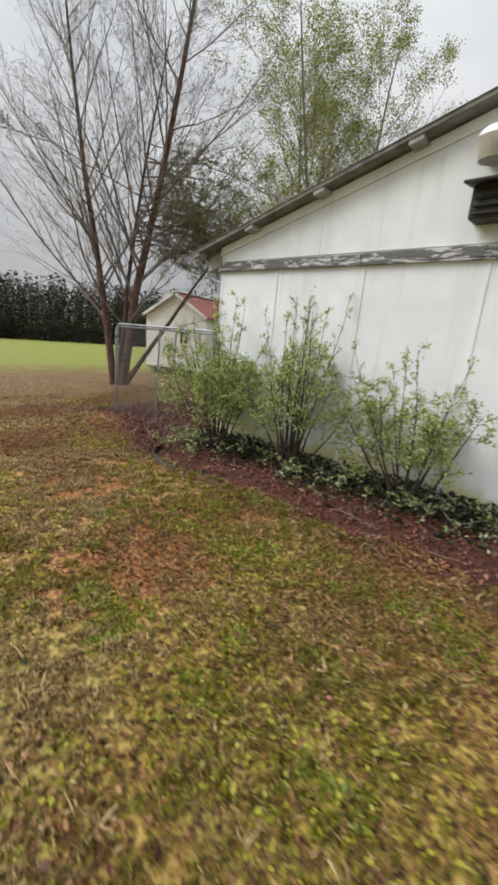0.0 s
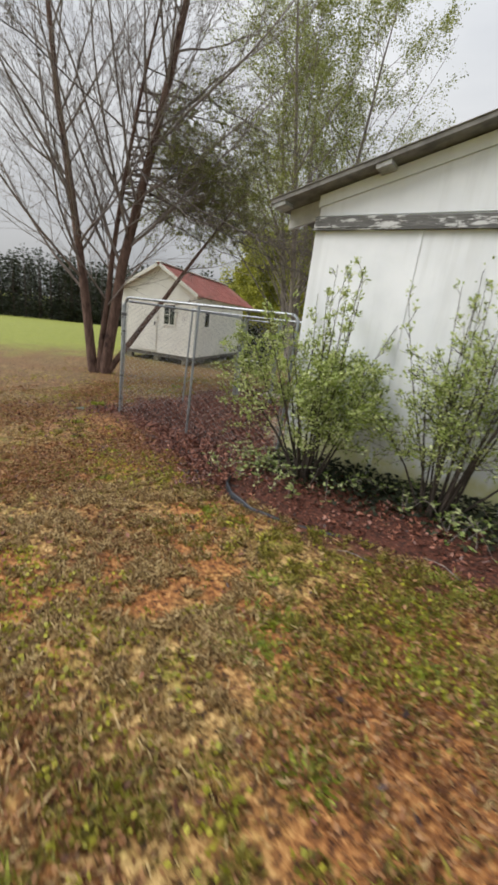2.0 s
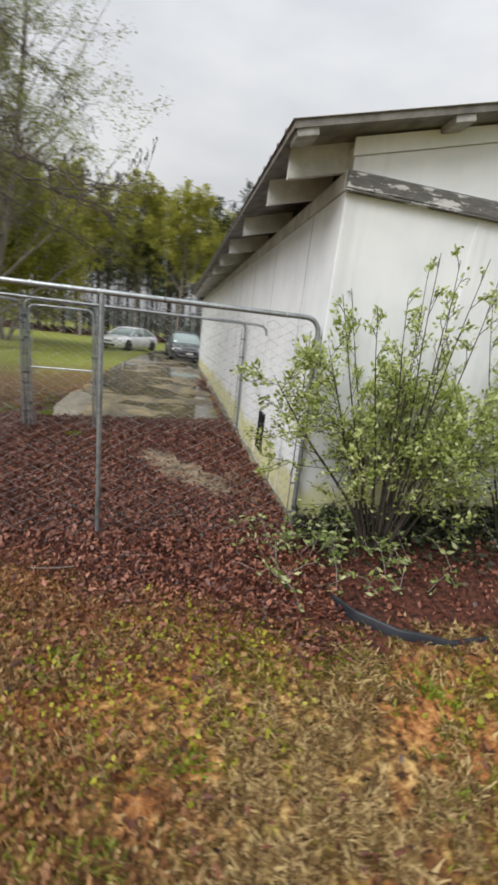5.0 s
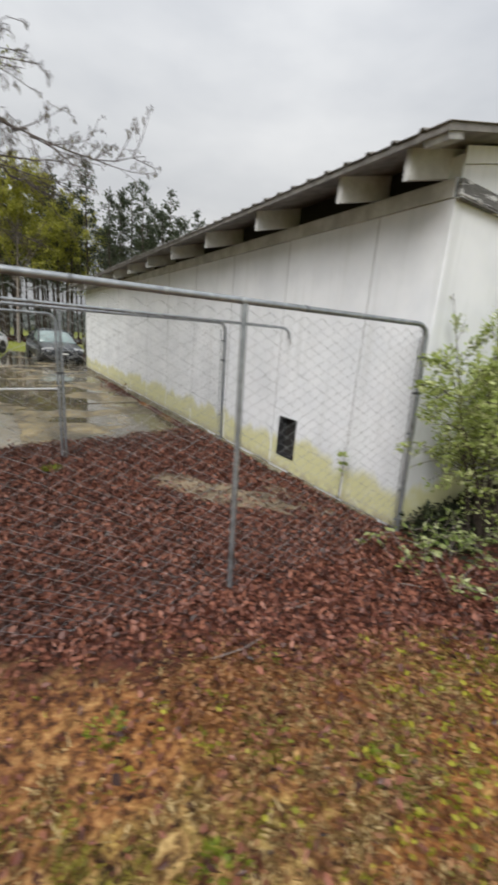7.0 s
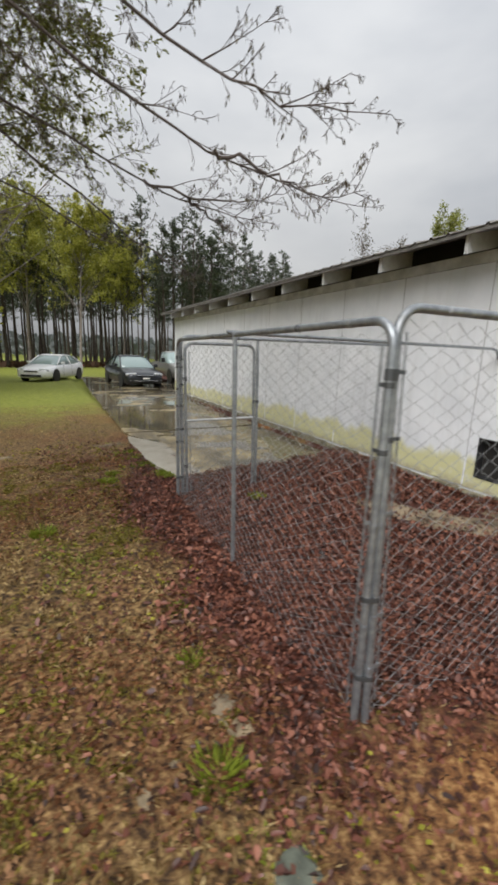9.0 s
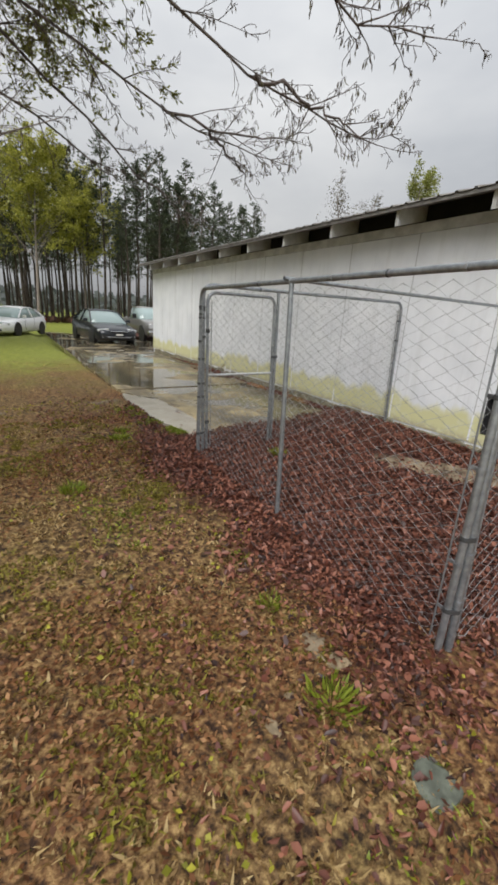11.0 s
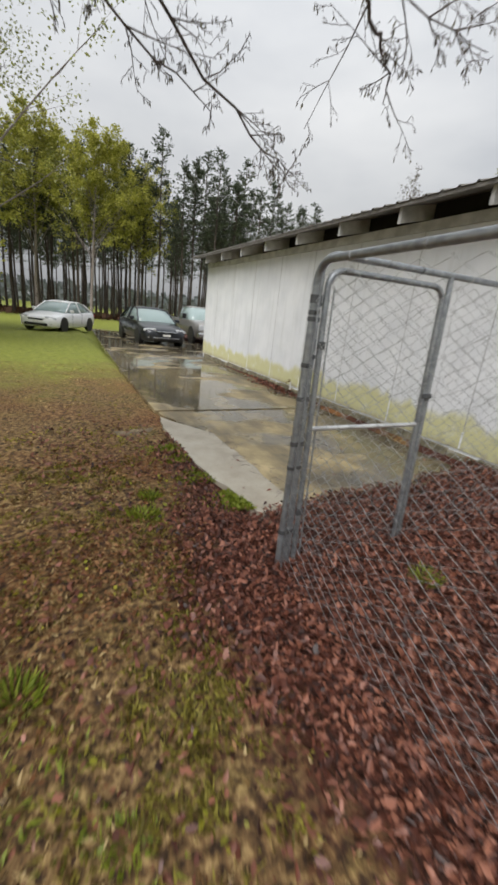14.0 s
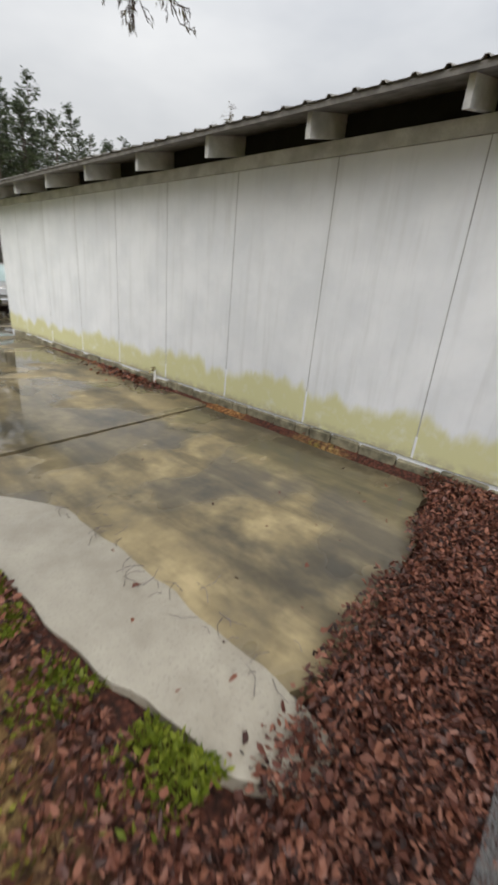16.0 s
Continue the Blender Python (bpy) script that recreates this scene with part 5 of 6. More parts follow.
# ---- fittings on the white building ----
def build_fittings():
    lamp = tagged(empty("gable_lamp", 6.57, WY, 3.50), "round white dome light with a beige base on the gable", "lamp")
    part("bracket", boxed((-0.07, -0.06, -0.10), (0.07, -0.001, 0.04), 0.01), simple("beige_plastic", (0.45, 0.42, 0.34), 0.5), lamp)
    BEIGE = simple("beige_lamp_base", (0.42, 0.39, 0.31), 0.5)
    part("base", cylinder(bmesh.new(), (0, -0.17, -0.12), (0, -0.17, 0.04), 0.11, 0.15, 22), BEIGE, lamp)
    bm = bmesh.new()
    bmesh.ops.create_uvsphere(bm, u_segments=22, v_segments=12, radius=0.14, matrix=pose(0, -0.17, 0.05) @ Matrix.Diagonal((1, 1, 0.65, 1)))
    for f in bm.faces:
        f.smooth = True
    part("dome", bm, simple("white_dome_plastic", (0.85, 0.85, 0.86), 0.35, vary=0.04), lamp)
    vent = tagged(empty("gable_fan_vent", 6.75, WY, 3.10), "dark weathered louvred fan vent with a small roof", "vent")
    GRIME = simple("black_weathered_metal", (0.05, 0.047, 0.043), 0.7, 0.2, 0.5)
    part("box", boxed((-0.27, -0.22, -0.16), (0.27, -0.001, 0.10), 0.01), GRIME, vent)
    part("hood", boxed((-0.32, -0.32, 0.10), (0.32, 0.005, 0.125), 0.006, pose(0, -0.005, 0.03, 7, 0, 0)), GRIME, vent)
    for k in range(4):
        part("slat", boxed((-0.24, -0.018, -0.004), (0.24, 0.018, 0.004), 0.001, pose(0, -0.232, -0.12 + 0.06 * k, 40, 0, 0)), DARK, vent)
    # outside tap on a white pipe
    tap = tagged(empty("outdoor_tap", WX - 0.05, 8.06, 0.06), "white pipe with an outdoor tap against the wall", "tap")
    PVC = simple("white_pipe", (0.75, 0.75, 0.73), 0.4, vary=0.05)
    pipe("riser", [(0, 0, -0.02), (0, 0, 0.24)], 0.017, PVC, tap)
    BRASS = simple("dull_brass", (0.30, 0.24, 0.13), 0.45, 0.8)
    pipe("spout", [(0, 0, 0.23), (-0.05, 0.0, 0.24), (-0.09, 0.0, 0.225), (-0.10, 0, 0.19)], 0.012, BRASS, tap)
    part("handle", cylinder(bmesh.new(), (-0.03, 0, 0.27), (-0.03, 0, 0.282), 0.03), BRASS, tap)
    part("valve_stem", cylinder(bmesh.new(), (-0.03, 0, 0.235), (-0.03, 0, 0.272), 0.007), BRASS, tap)


build_fittings()

# ---- shrubs and bed along the gable ----
def shrub(name, label, x, y, height, spread, seed, leaves, shoots=5, stems=11):
    rnd = random.Random(seed)
    z = ground_z(x, y)
    thing = tagged(empty(name, x, y, z), label, "shrub", "shrubs along the white wall")
    spec = [(10, 0.34, 52, 0.40, 0.075, 0.025), (8, 0.15, 50, 0.52, 0.10, 0.0), (0, 0, 0, 0, 0.14, 0)]
    out, tips = {}, []
    for k in range(stems):
        a = 6.283 * k / stems + rnd.uniform(-0.3, 0.3)
        lean = spread * rnd.uniform(0.15, 0.95)
        grow(rnd, (0.10 * math.cos(a), 0.08 * math.sin(a), -0.04), (lean * math.cos(a), lean * 0.7 * math.sin(a), 1), height * rnd.uniform(0.6, 0.95), rnd.uniform(0.011, 0.018), 0, spec, out, tips)
    bare = [(7, 0.45, 30, 0.12, 0.03, 0.05), (2, 0.3, 40, 0.5, 0.05, 0.0), (0, 0, 0, 0, 0.1, 0)]
    for k in range(shoots):
        a = rnd.uniform(0, 6.283)
        lean = spread * rnd.uniform(0.15, 0.6)
        grow(rnd, (0.05 * math.cos(a), 0.05 * math.sin(a), 0), (lean * math.cos(a), lean * 0.6 * math.sin(a), 1), height * rnd.uniform(1.0, 1.2), 0.010, 0, bare, out, tips)
    for stem in out[0]:
        tubes("stem", {0: [stem]}, [0], [6], BARK_DARK, thing)
    tagged(tubes("twig_work", {1: out[1], 2: out[2]}, [1, 2], [4, 3], BARK_DARK, thing), kind="stuff")
    c, w, s = [], [], []
    for p, d, path in tips:
        for k in range(int(leaves * rnd.uniform(0.6, 1.4))):
            q = path[rnd.randrange(len(path))][0]
            c.append(q + Vector((rnd.gauss(0, 0.018), rnd.gauss(0, 0.018), rnd.gauss(0, 0.018))))
            w.append((d.x + rnd.gauss(0, 0.6), d.y + rnd.gauss(0, 0.6), d.z * 0.6 + 0.3 + rnd.gauss(0, 0.5)))
            s.append(rnd.uniform(0.020, 0.046))
    V, F = flakes(c, w, s, seed, 0.5)
    tagged(raw("foliage", V, F, SHRUB, thing), kind="stuff")


shrub("shrub", "tall leafy shrub with pale spring leaves at the corner", 3.72, -0.44, 1.74, 0.80, 3, 16, shoots=12, stems=13)
shrub("shrub", "upright twiggy shrub with sparse pale green leaves", 4.98, -0.36, 1.84, 0.72, 6, 9, shoots=12, stems=12)
shrub("shrub", "lower open shrub with dark stems against the wall", 6.45, -0.38, 1.40, 0.95, 14, 11, shoots=6, stems=9)


def build_bed():
    rnd = random.Random(21)
    edge = [(3.16, -0.98), (3.24, -1.14), (3.42, -1.29), (3.70, -1.38), (4.05, -1.33), (4.5, -1.22), (5.0, -1.08)]
    V, F = [], []
    pts = []
    for (ax, ay), (bx, by) in zip(edge, edge[1:]):
        for i in range(5):
            t = i / 5
            pts.append((ax + (bx - ax) * t, ay + (by - ay) * t))
    for x, y in pts:
        z = ground_z(x, y) + 0.012 * noise.noise(Vector((x * 3, y * 3, 7)))
        h = -0.008 + 0.055 * clamp((4.05 - x) / 0.5, 0, 1) + 0.015 * noise.noise(Vector((x * 2, y, 1)))
        for dy, dz in ((-0.012, -0.06), (-0.014, h), (0.0, h + 0.012), (0.014, h), (0.012, -0.06)):
            V.append((x, y + dy, z + dz))
    n = 5
    F = [(i * n + j, i * n + j + 1, (i + 1) * n + j + 1, (i + 1) * n + j) for i in range(len(pts) - 1) for j in range(n - 1)]
    tagged(raw("bed_edging", V, F, simple("blue_black_plastic", (0.012, 0.014, 0.02), 0.5), None, True), "black plastic edging round the shrub bed", "edging")
    # creeping ground cover with pale leaves
    c, w, s, stems = [], [], [], []
    for k in range(105):
        x = 2.85 + 5.3 * rnd.random() ** 1.5
        y = -0.25 - abs(rnd.gauss(0, 0.42))
        if y < -1.35 or (x < 3.1 and y > -0.1):
            continue
        z = ground_z(x, y)
        a, l = rnd.uniform(0, 6.283), rnd.uniform(0.14, 0.46)
        p = Vector((x, y, z))
        path = []
        for i in range(5):
            f = i / 4
            q = p + Vector((math.cos(a) * l * f, math.sin(a) * l * f, 0.02 + 0.17 * math.sin(f * 2.4) * rnd.uniform(0.7, 1.2)))
            path.append((q, 0.003))
            for j in range(4):
                c.append(q + Vector((rnd.gauss(0, 0.012), rnd.gauss(0, 0.012), rnd.gauss(0, 0.008))))
                b = rnd.uniform(0, 6.283)
                w.append((math.cos(b), math.sin(b), rnd.uniform(0.0, 0.6)))
                s.append(rnd.uniform(0.028, 0.066))
        stems.append(path)
    V, F = flakes(c, w, s, 5, 0.42)
    cover = tagged(raw("ground_cover", V, F, make_leafy("ground_cover_leaf", (0.13, 0.19, 0.04), (0.34, 0.42, 0.13), (0.66, 0.70, 0.38))), "creeping ground cover with pale green leaves under the shrubs", "ground cover", kind="stuff")
    V, F = rings(stems, 3)
    raw("runner_work", V, F, BARK_TWIG, cover)
    # dark low growth against the foot of the wall; its near-black also paints the shade there
    c, w, s = [], [], []
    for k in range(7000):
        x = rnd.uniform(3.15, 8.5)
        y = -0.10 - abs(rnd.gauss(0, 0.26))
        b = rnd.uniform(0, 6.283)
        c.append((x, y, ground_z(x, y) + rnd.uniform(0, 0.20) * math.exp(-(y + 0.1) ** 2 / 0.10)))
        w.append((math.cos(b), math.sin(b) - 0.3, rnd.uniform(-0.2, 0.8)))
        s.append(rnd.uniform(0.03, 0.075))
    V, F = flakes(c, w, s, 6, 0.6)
    tagged(raw("low_ivy", V, F, UNDER), "low near-black ivy that also stands for the shade along the wall foot", "ivy", kind="stuff")


build_bed()


# ---- leaves, grass, weeds ----
LEAF = make_leafy("wet_fallen_leaf", (0.024, 0.008, 0.005), (0.155, 0.049, 0.030), (0.37, 0.15, 0.092), 0.45, 0.1, 0.45)
STRAW = make_leafy("dry_grass_blade", (0.10, 0.055, 0.02), (0.36, 0.228, 0.085), (0.74, 0.57, 0.28), 0.6)
OLIVE = make_leafy("olive_grass_blade", (0.08, 0.064, 0.010), (0.22, 0.185, 0.025), (0.41, 0.36, 0.062), 0.6)
FRESH = make_leafy("fresh_green_weed", (0.12, 0.16, 0.014), (0.25, 0.30, 0.028), (0.42, 0.45, 0.07), 0.5)
RUST = make_leafy("rusty_dead_leaf", (0.10, 0.040, 0.017), (0.28, 0.122, 0.048), (0.56, 0.32, 0.15), 0.6)


RUST_AT = (5.5, -2.75)
KENNEL_SAND = (2.30, 1.40, 1.15, 0.34, -58)


def patch(x, y, scale, seed):
    return noise.noise(Vector((x * scale, y * scale, seed)))


def surface(x, y):
    """Top of the ground or slab with its small bumps."""
    z = ground_z(x, y) + 0.022 * noise.noise(Vector((x * 1.1, y * 1.1, 0))) + 0.010 * noise.noise(Vector((x * 4, y * 4, 3)))
    return z


def oval_leaves(centres, ways, sizes, seed):
    """Curled oval leaves with a folded midrib, lying within about 35 degrees of flat."""
    n = len(centres)
    r = np.random.default_rng(seed)
    c, w = np.array(centres, dtype=np.float32), np.array(ways, dtype=np.float32)
    w /= np.linalg.norm(w, axis=1, keepdims=True)
    s = np.array(sizes, dtype=np.float32)[:, None]
    up = np.stack([r.normal(0, 0.42, n), r.normal(0, 0.42, n), np.ones(n)], 1).astype(np.float32)
    u = np.cross(w, up)
    u /= np.linalg.norm(u, axis=1, keepdims=True)
    nrm = np.cross(u, w)
    wide = (r.uniform(0.13, 0.36, n)[:, None]).astype(np.float32) * s
    curl = (r.normal(0.07, 0.18, n)[:, None]).astype(np.float32) * s
    fold = (r.uniform(-0.08, 0.24, n)[:, None]).astype(np.float32) * s
    pts = [c, c + w * s * 0.28 + u * wide * 0.85 + nrm * fold, c + w * s * 0.68 + u * wide * 0.8 + nrm * (fold + curl * 0.5), c + w * s + nrm * curl,
           c + w * s * 0.68 - u * wide * 0.8 + nrm * (fold + curl * 0.5), c + w * s * 0.28 - u * wide * 0.85 + nrm * fold]
    V = np.stack(pts, 1)
    V = V + r.normal(0, 0.07, V.shape).astype(np.float32) * s[:, None, :]
    V = V.reshape(-1, 3)
    i = np.arange(n, dtype=np.int32)[:, None] * 6
    return V, np.concatenate([i + np.array([[0, 1, 2, 3]]), i + np.array([[0, 3, 4, 5]])], 0)


def litter():
    """Fallen leaves, thick in and round the kennel and in the bed, thin on the lawn."""
    rnd = random.Random(77)
    thick, thin, P, Q = [], [], [], []
    for k in range(280000):
        if rnd.random() < 0.72:
            x, y = rnd.uniform(-1.3, 3.2), rnd.uniform(-1.5, 6.2)
        else:
            x, y = rnd.uniform(-1.6, 8.4), rnd.uniform(-4.6, 0.0)
        m = min(x + 0.46 - 0.21 * clamp(y - 3.2, 0, 3), 4.1 - y if x > 0.2 else 5.6 - y - 1.2 * patch(x, y, 1, 4), y + 0.12 + 0.42 * clamp(x - 0.1, 0, 2.7))
        if 0.1 < x < 3.1 and y > 3.55:
            m = min(m, 0.10 - (y - (3.66 + 0.13 * (x - 0.5) + 0.10 * patch(x, y, 3, 9))) * 3)
        b = min(x - 2.8, y + 1.4, -y)
        m = max(m, b) + 0.34 * patch(x, y, 1.3, 2)
        if x > 0.10 and y > 3.75 and m < 0.05 and rnd.random() > 0.05:
            continue
        on_wall = x > 3.16 and y > -0.06
        if on_wall or (m < 0 and rnd.random() > 0.09 * math.exp(m * 0.5)) or (0 <= m < 0.3 and rnd.random() > 0.25 + m * 2.3):
            continue
        if m < 0.30 and rnd.random() < 0.12 - 1.1 * patch(x, y, 5, 63):
            continue
        if x > 3.25 and y < -0.02 and rnd.random() < 0.5:
            continue
        # the bare patch of old concrete in the kennel
        cx, cy, along, across, turn = KENNEL_SAND
        u = (x - cx) * math.cos(radians(turn)) + (y - cy) * math.sin(radians(turn))
        v = (y - cy) * math.cos(radians(turn)) - (x - cx) * math.sin(radians(turn))
        if (u / along) ** 2 + (v / across) ** 2 < 0.8 + 0.9 * patch(x, y, 3, 5) and rnd.random() < 0.85:
            continue
        a = rnd.uniform(0, 6.283)
        P.append((x, y, surface(x, y) + rnd.uniform(0.002, 0.030)))
        Q.append((math.cos(a), math.sin(a), rnd.gauss(0.0, 0.5)))
        thick.append(0.020 + 0.031 * rnd.random() ** 1.3)
    V, F = oval_leaves(P, Q, thick, 12)
    tagged(raw("fallen_leaves", V, F, LEAF), "wet dark reddish fallen leaves", "leaves", kind="stuff")


def blades(name, label, count, material, seed, want, tall, lean=0.7, wide=0.006):
    """Grass blades over the lawn near the walk; want(x, y) is the share that stays."""
    rng = np.random.default_rng(seed)
    spots = []
    rnd = random.Random(seed)
    while len(spots) < count:
        f = rnd.random()
        if f < 0.36:
            x, y = rnd.uniform(2.4, 7.6), rnd.uniform(-4.3, -1.2)
        elif f < 0.56:
            x, y = rnd.uniform(-0.9, 3.2), rnd.uniform(-2.8, -0.7)
        elif f < 0.78:
            x, y = rnd.uniform(-2.3, -0.4), rnd.uniform(-1.2, 5.0)
        elif f < 0.87:
            x, y = rnd.uniform(1.0, 9.5), rnd.uniform(-6.0, 0.0)
        elif f < 0.95:
            x, y = rnd.uniform(-4.5, 2.0), rnd.uniform(-4.0, 6.0)
        else:
            x, y = rnd.uniform(-6.0, 0.0), rnd.uniform(2.0, 11.0)
        if rnd.random() < want(x, y):
            spots.append((x, y, surface(x, y) - 0.004))
    c = np.array(spots, dtype=np.float32)
    n = len(c)
    a = rng.uniform(0, 2 * np.pi, n)
    h = (tall * rng.uniform(0.5, 1.4, n)).astype(np.float32)
    h *= np.where(c[:, 0] < 2.4, 0.72, 1.0).astype(np.float32)
    l = rng.normal(0, lean, (n, 2)).astype(np.float32) * h[:, None]
    u = np.stack([np.cos(a), np.sin(a), np.zeros(n)], 1).astype(np.float32) * (wide * rng.uniform(0.6, 1.5, n)).astype(np.float32)[:, None]
    mid = c + np.concatenate([l * 0.35, (h * 0.65)[:, None]], 1)
    tip = c + np.concatenate([l, (h * 0.95)[:, None]], 1)
    V = np.stack([c - u, c + u, mid + u * 0.8, mid - u * 0.8, tip + u * 0.15, tip - u * 0.15], 1).reshape(-1, 3)
    i = np.arange(n, dtype=np.int32)[:, None] * 6
    F = np.concatenate([i + np.array([[0, 1, 2, 3]]), i + np.array([[3, 2, 4, 5]])], 0)
    tagged(raw(name, V, F, material), label, "grass", kind="stuff")


def off_lawn(x, y):
    """True where no grass grows: house, slab, bed, deep litter."""
    if x > 3.1 and y > -0.1:
        return True
    if x > -0.15 and y > 3.5:
        return True
    m = min(x + 0.46 - 0.21 * clamp(y - 3.2, 0, 3), 5.0 - y, y + 0.12 + 0.42 * clamp(x - 0.1, 0, 2.7))
    b = min(x - 2.8, y + 1.4)
    return max(m, b) + 0.34 * patch(x, y, 1.3, 2) > 0.22


def rusty_spot(x, y):
    """One broad rust-brown patch of dead growth in the front lawn."""
    return math.exp(-((x - RUST_AT[0]) / 0.55) ** 2 - ((y - RUST_AT[1]) / 0.42) ** 2)


def lawn():
    litter()
    def dry(x, y):
        return 0.0 if off_lawn(x, y) else (0.3 + 0.7 * clamp((x - 0.2) / 1.6, 0, 1)) * clamp(1 - 0.4 * (x - 4.6), 0.3, 1) * clamp(0.5 - 1.5 * patch(x, y, 0.9, 11), 0.05, 1) * (1 - 0.85 * rusty_spot(x, y)) * clamp(0.30 + 2.2 * patch(x, y, 9, 61) + 1.3 * patch(x, y, 3.1, 64), 0.0, 1)
    def olive(x, y):
        return 0.0 if off_lawn(x, y) else clamp(0.32 + 0.25 * clamp(x - 5.0, 0, 1) - 0.15 * clamp(2 * (4.4 - x), 0, 1) * clamp(2 * (x - 1.6), 0, 1) + 1.9 * patch(x, y, 0.9, 11), 0.03, 1) * (1 - 0.9 * rusty_spot(x, y)) * clamp(0.30 + 2.2 * patch(x, y, 8, 62) + 1.3 * patch(x, y, 2.7, 65), 0.0, 1)
    def fresh(x, y):
        return 0.0 if off_lawn(x, y) or rusty_spot(x, y) > 0.35 else clamp(2.6 * patch(x, y, 1.4, 31) + 0.8 * patch(x, y, 8, 32) - 0.62, 0.003, 1) * (1.0 if x > 2.4 else 0.2)
    def rusty(x, y):
        return 0.0 if off_lawn(x, y) else clamp(0.14 + 0.45 * clamp((2.6 - x) / 1.5, 0, 1) * clamp((y + 3.2) / 0.8, 0, 1) * clamp(-y / 0.6, 0.35, 1) + 2.4 * rusty_spot(x, y) + 1.9 * patch(x, y, 0.8, 51) + 0.5 * patch(x, y, 5, 52), 0.02, 1)
    blades("dry_grass", "short dry tan winter grass", 110000, STRAW, 1, dry, 0.027, 0.9, 0.006)
    blades("olive_grass", "short olive green grass", 66000, OLIVE, 2, olive, 0.027, 0.85, 0.006)
    blades("green_grass", "patches of fresh yellow-green grass", 8000, FRESH, 3, fresh, 0.028, 0.8, 0.006)
    # small yellow-green clover and weeds, in patches
    rnd = random.Random(9)
    P, Q, S = [], [], []
    tries = 0
    while len(P) < 13000 and tries < 400000:
        tries += 1
        if rnd.random() < 0.7:
            x, y = rnd.uniform(2.8, 9.0), rnd.uniform(-5.0, -1.5)
        elif rnd.random() < 0.5:
            x, y = rnd.uniform(0.0, 2.8), rnd.uniform(-2.4, -0.5)
        else:
            x, y = rnd.uniform(-3.5, 0.0), rnd.uniform(-1.5, 6.0)
        lush = 0.55 * math.exp(-((x - 5.85) / 0.30) ** 2 - ((y + 2.2) / 0.22) ** 2) + 0.22 * math.exp(-((x - 6.8) / 0.8) ** 2 - ((y + 3.0) / 0.5) ** 2)
        if off_lawn(x, y) or rusty_spot(x, y) > 0.4 or lush + patch(x, y, 1.1, 71) + 0.65 * patch(x, y, 7, 72) < (0.17 if x > 3 else 0.24):
            continue
        a = rnd.uniform(0, 6.283)
        P.append((x, y, surface(x, y) + rnd.uniform(0.004, 0.03)))
        Q.append((math.cos(a), math.sin(a), rnd.gauss(0.1, 0.35)))
        S.append(rnd.uniform(0.014, 0.036))
    V, F = flakes(P, Q, S, 15, 0.75)
    tagged(raw("clover", V, F, make_leafy("yellow_green_clover", (0.15, 0.15, 0.012), (0.33, 0.32, 0.026), (0.58, 0.54, 0.07))), "small yellow-green clover in the lawn", "clover", kind="stuff")
    # dead leaves lying in the lawn
    rnd = random.Random(5)
    P, Q, S = [], [], []
    while len(P) < 52000:
        if rnd.random() < 0.55:
            x, y = rnd.uniform(1.0, 9.0), rnd.uniform(-5.0, -0.4)
        else:
            x, y = rnd.uniform(-2.6, 2.6), rnd.uniform(-2.9, 5.0)
        if rnd.random() < rusty(x, y):
            a = rnd.uniform(0, 6.283)
            P.append((x, y, surface(x, y) + rnd.uniform(0.003, 0.022)))
            Q.append((math.cos(a), math.sin(a), rnd.gauss(0.1, 0.3)))
            S.append(rnd.uniform(0.016, 0.042))
    V, F = flakes(P, Q, S, 14, 0.5)
    tagged(raw("scattered_leaves", V, F, RUST), "rusty dead leaves scattered over the lawn", "leaves", kind="stuff")


def tuft(x, y, size, seed, broad=False):
    rnd = random.Random(seed)
    c, w, s = [], [], []
    for k in range(150 if not broad else 130):
        a, r = rnd.uniform(0, 6.283), size * 0.5 * rnd.random() ** 0.7
        c.append((r * math.cos(a), r * math.sin(a), 0))
        w.append((math.cos(a) * (0.7 if not broad else 1.2), math.sin(a) * (0.7 if not broad else 1.2), 1.0 if not broad else 0.6))
        s.append(size * rnd.uniform(0.3, 0.65) * (0.45 if broad else 0.8))
    V, F = flakes(c, w, s, seed, 0.16 if not broad else 0.45)
    ob = raw("weed_tuft", V, F, FRESH)
    ob.matrix_basis = pose(x, y, surface(x, y) - 0.005)
    tagged(ob, "bright green weed tuft in the brown lawn", "weed", "weed tufts")


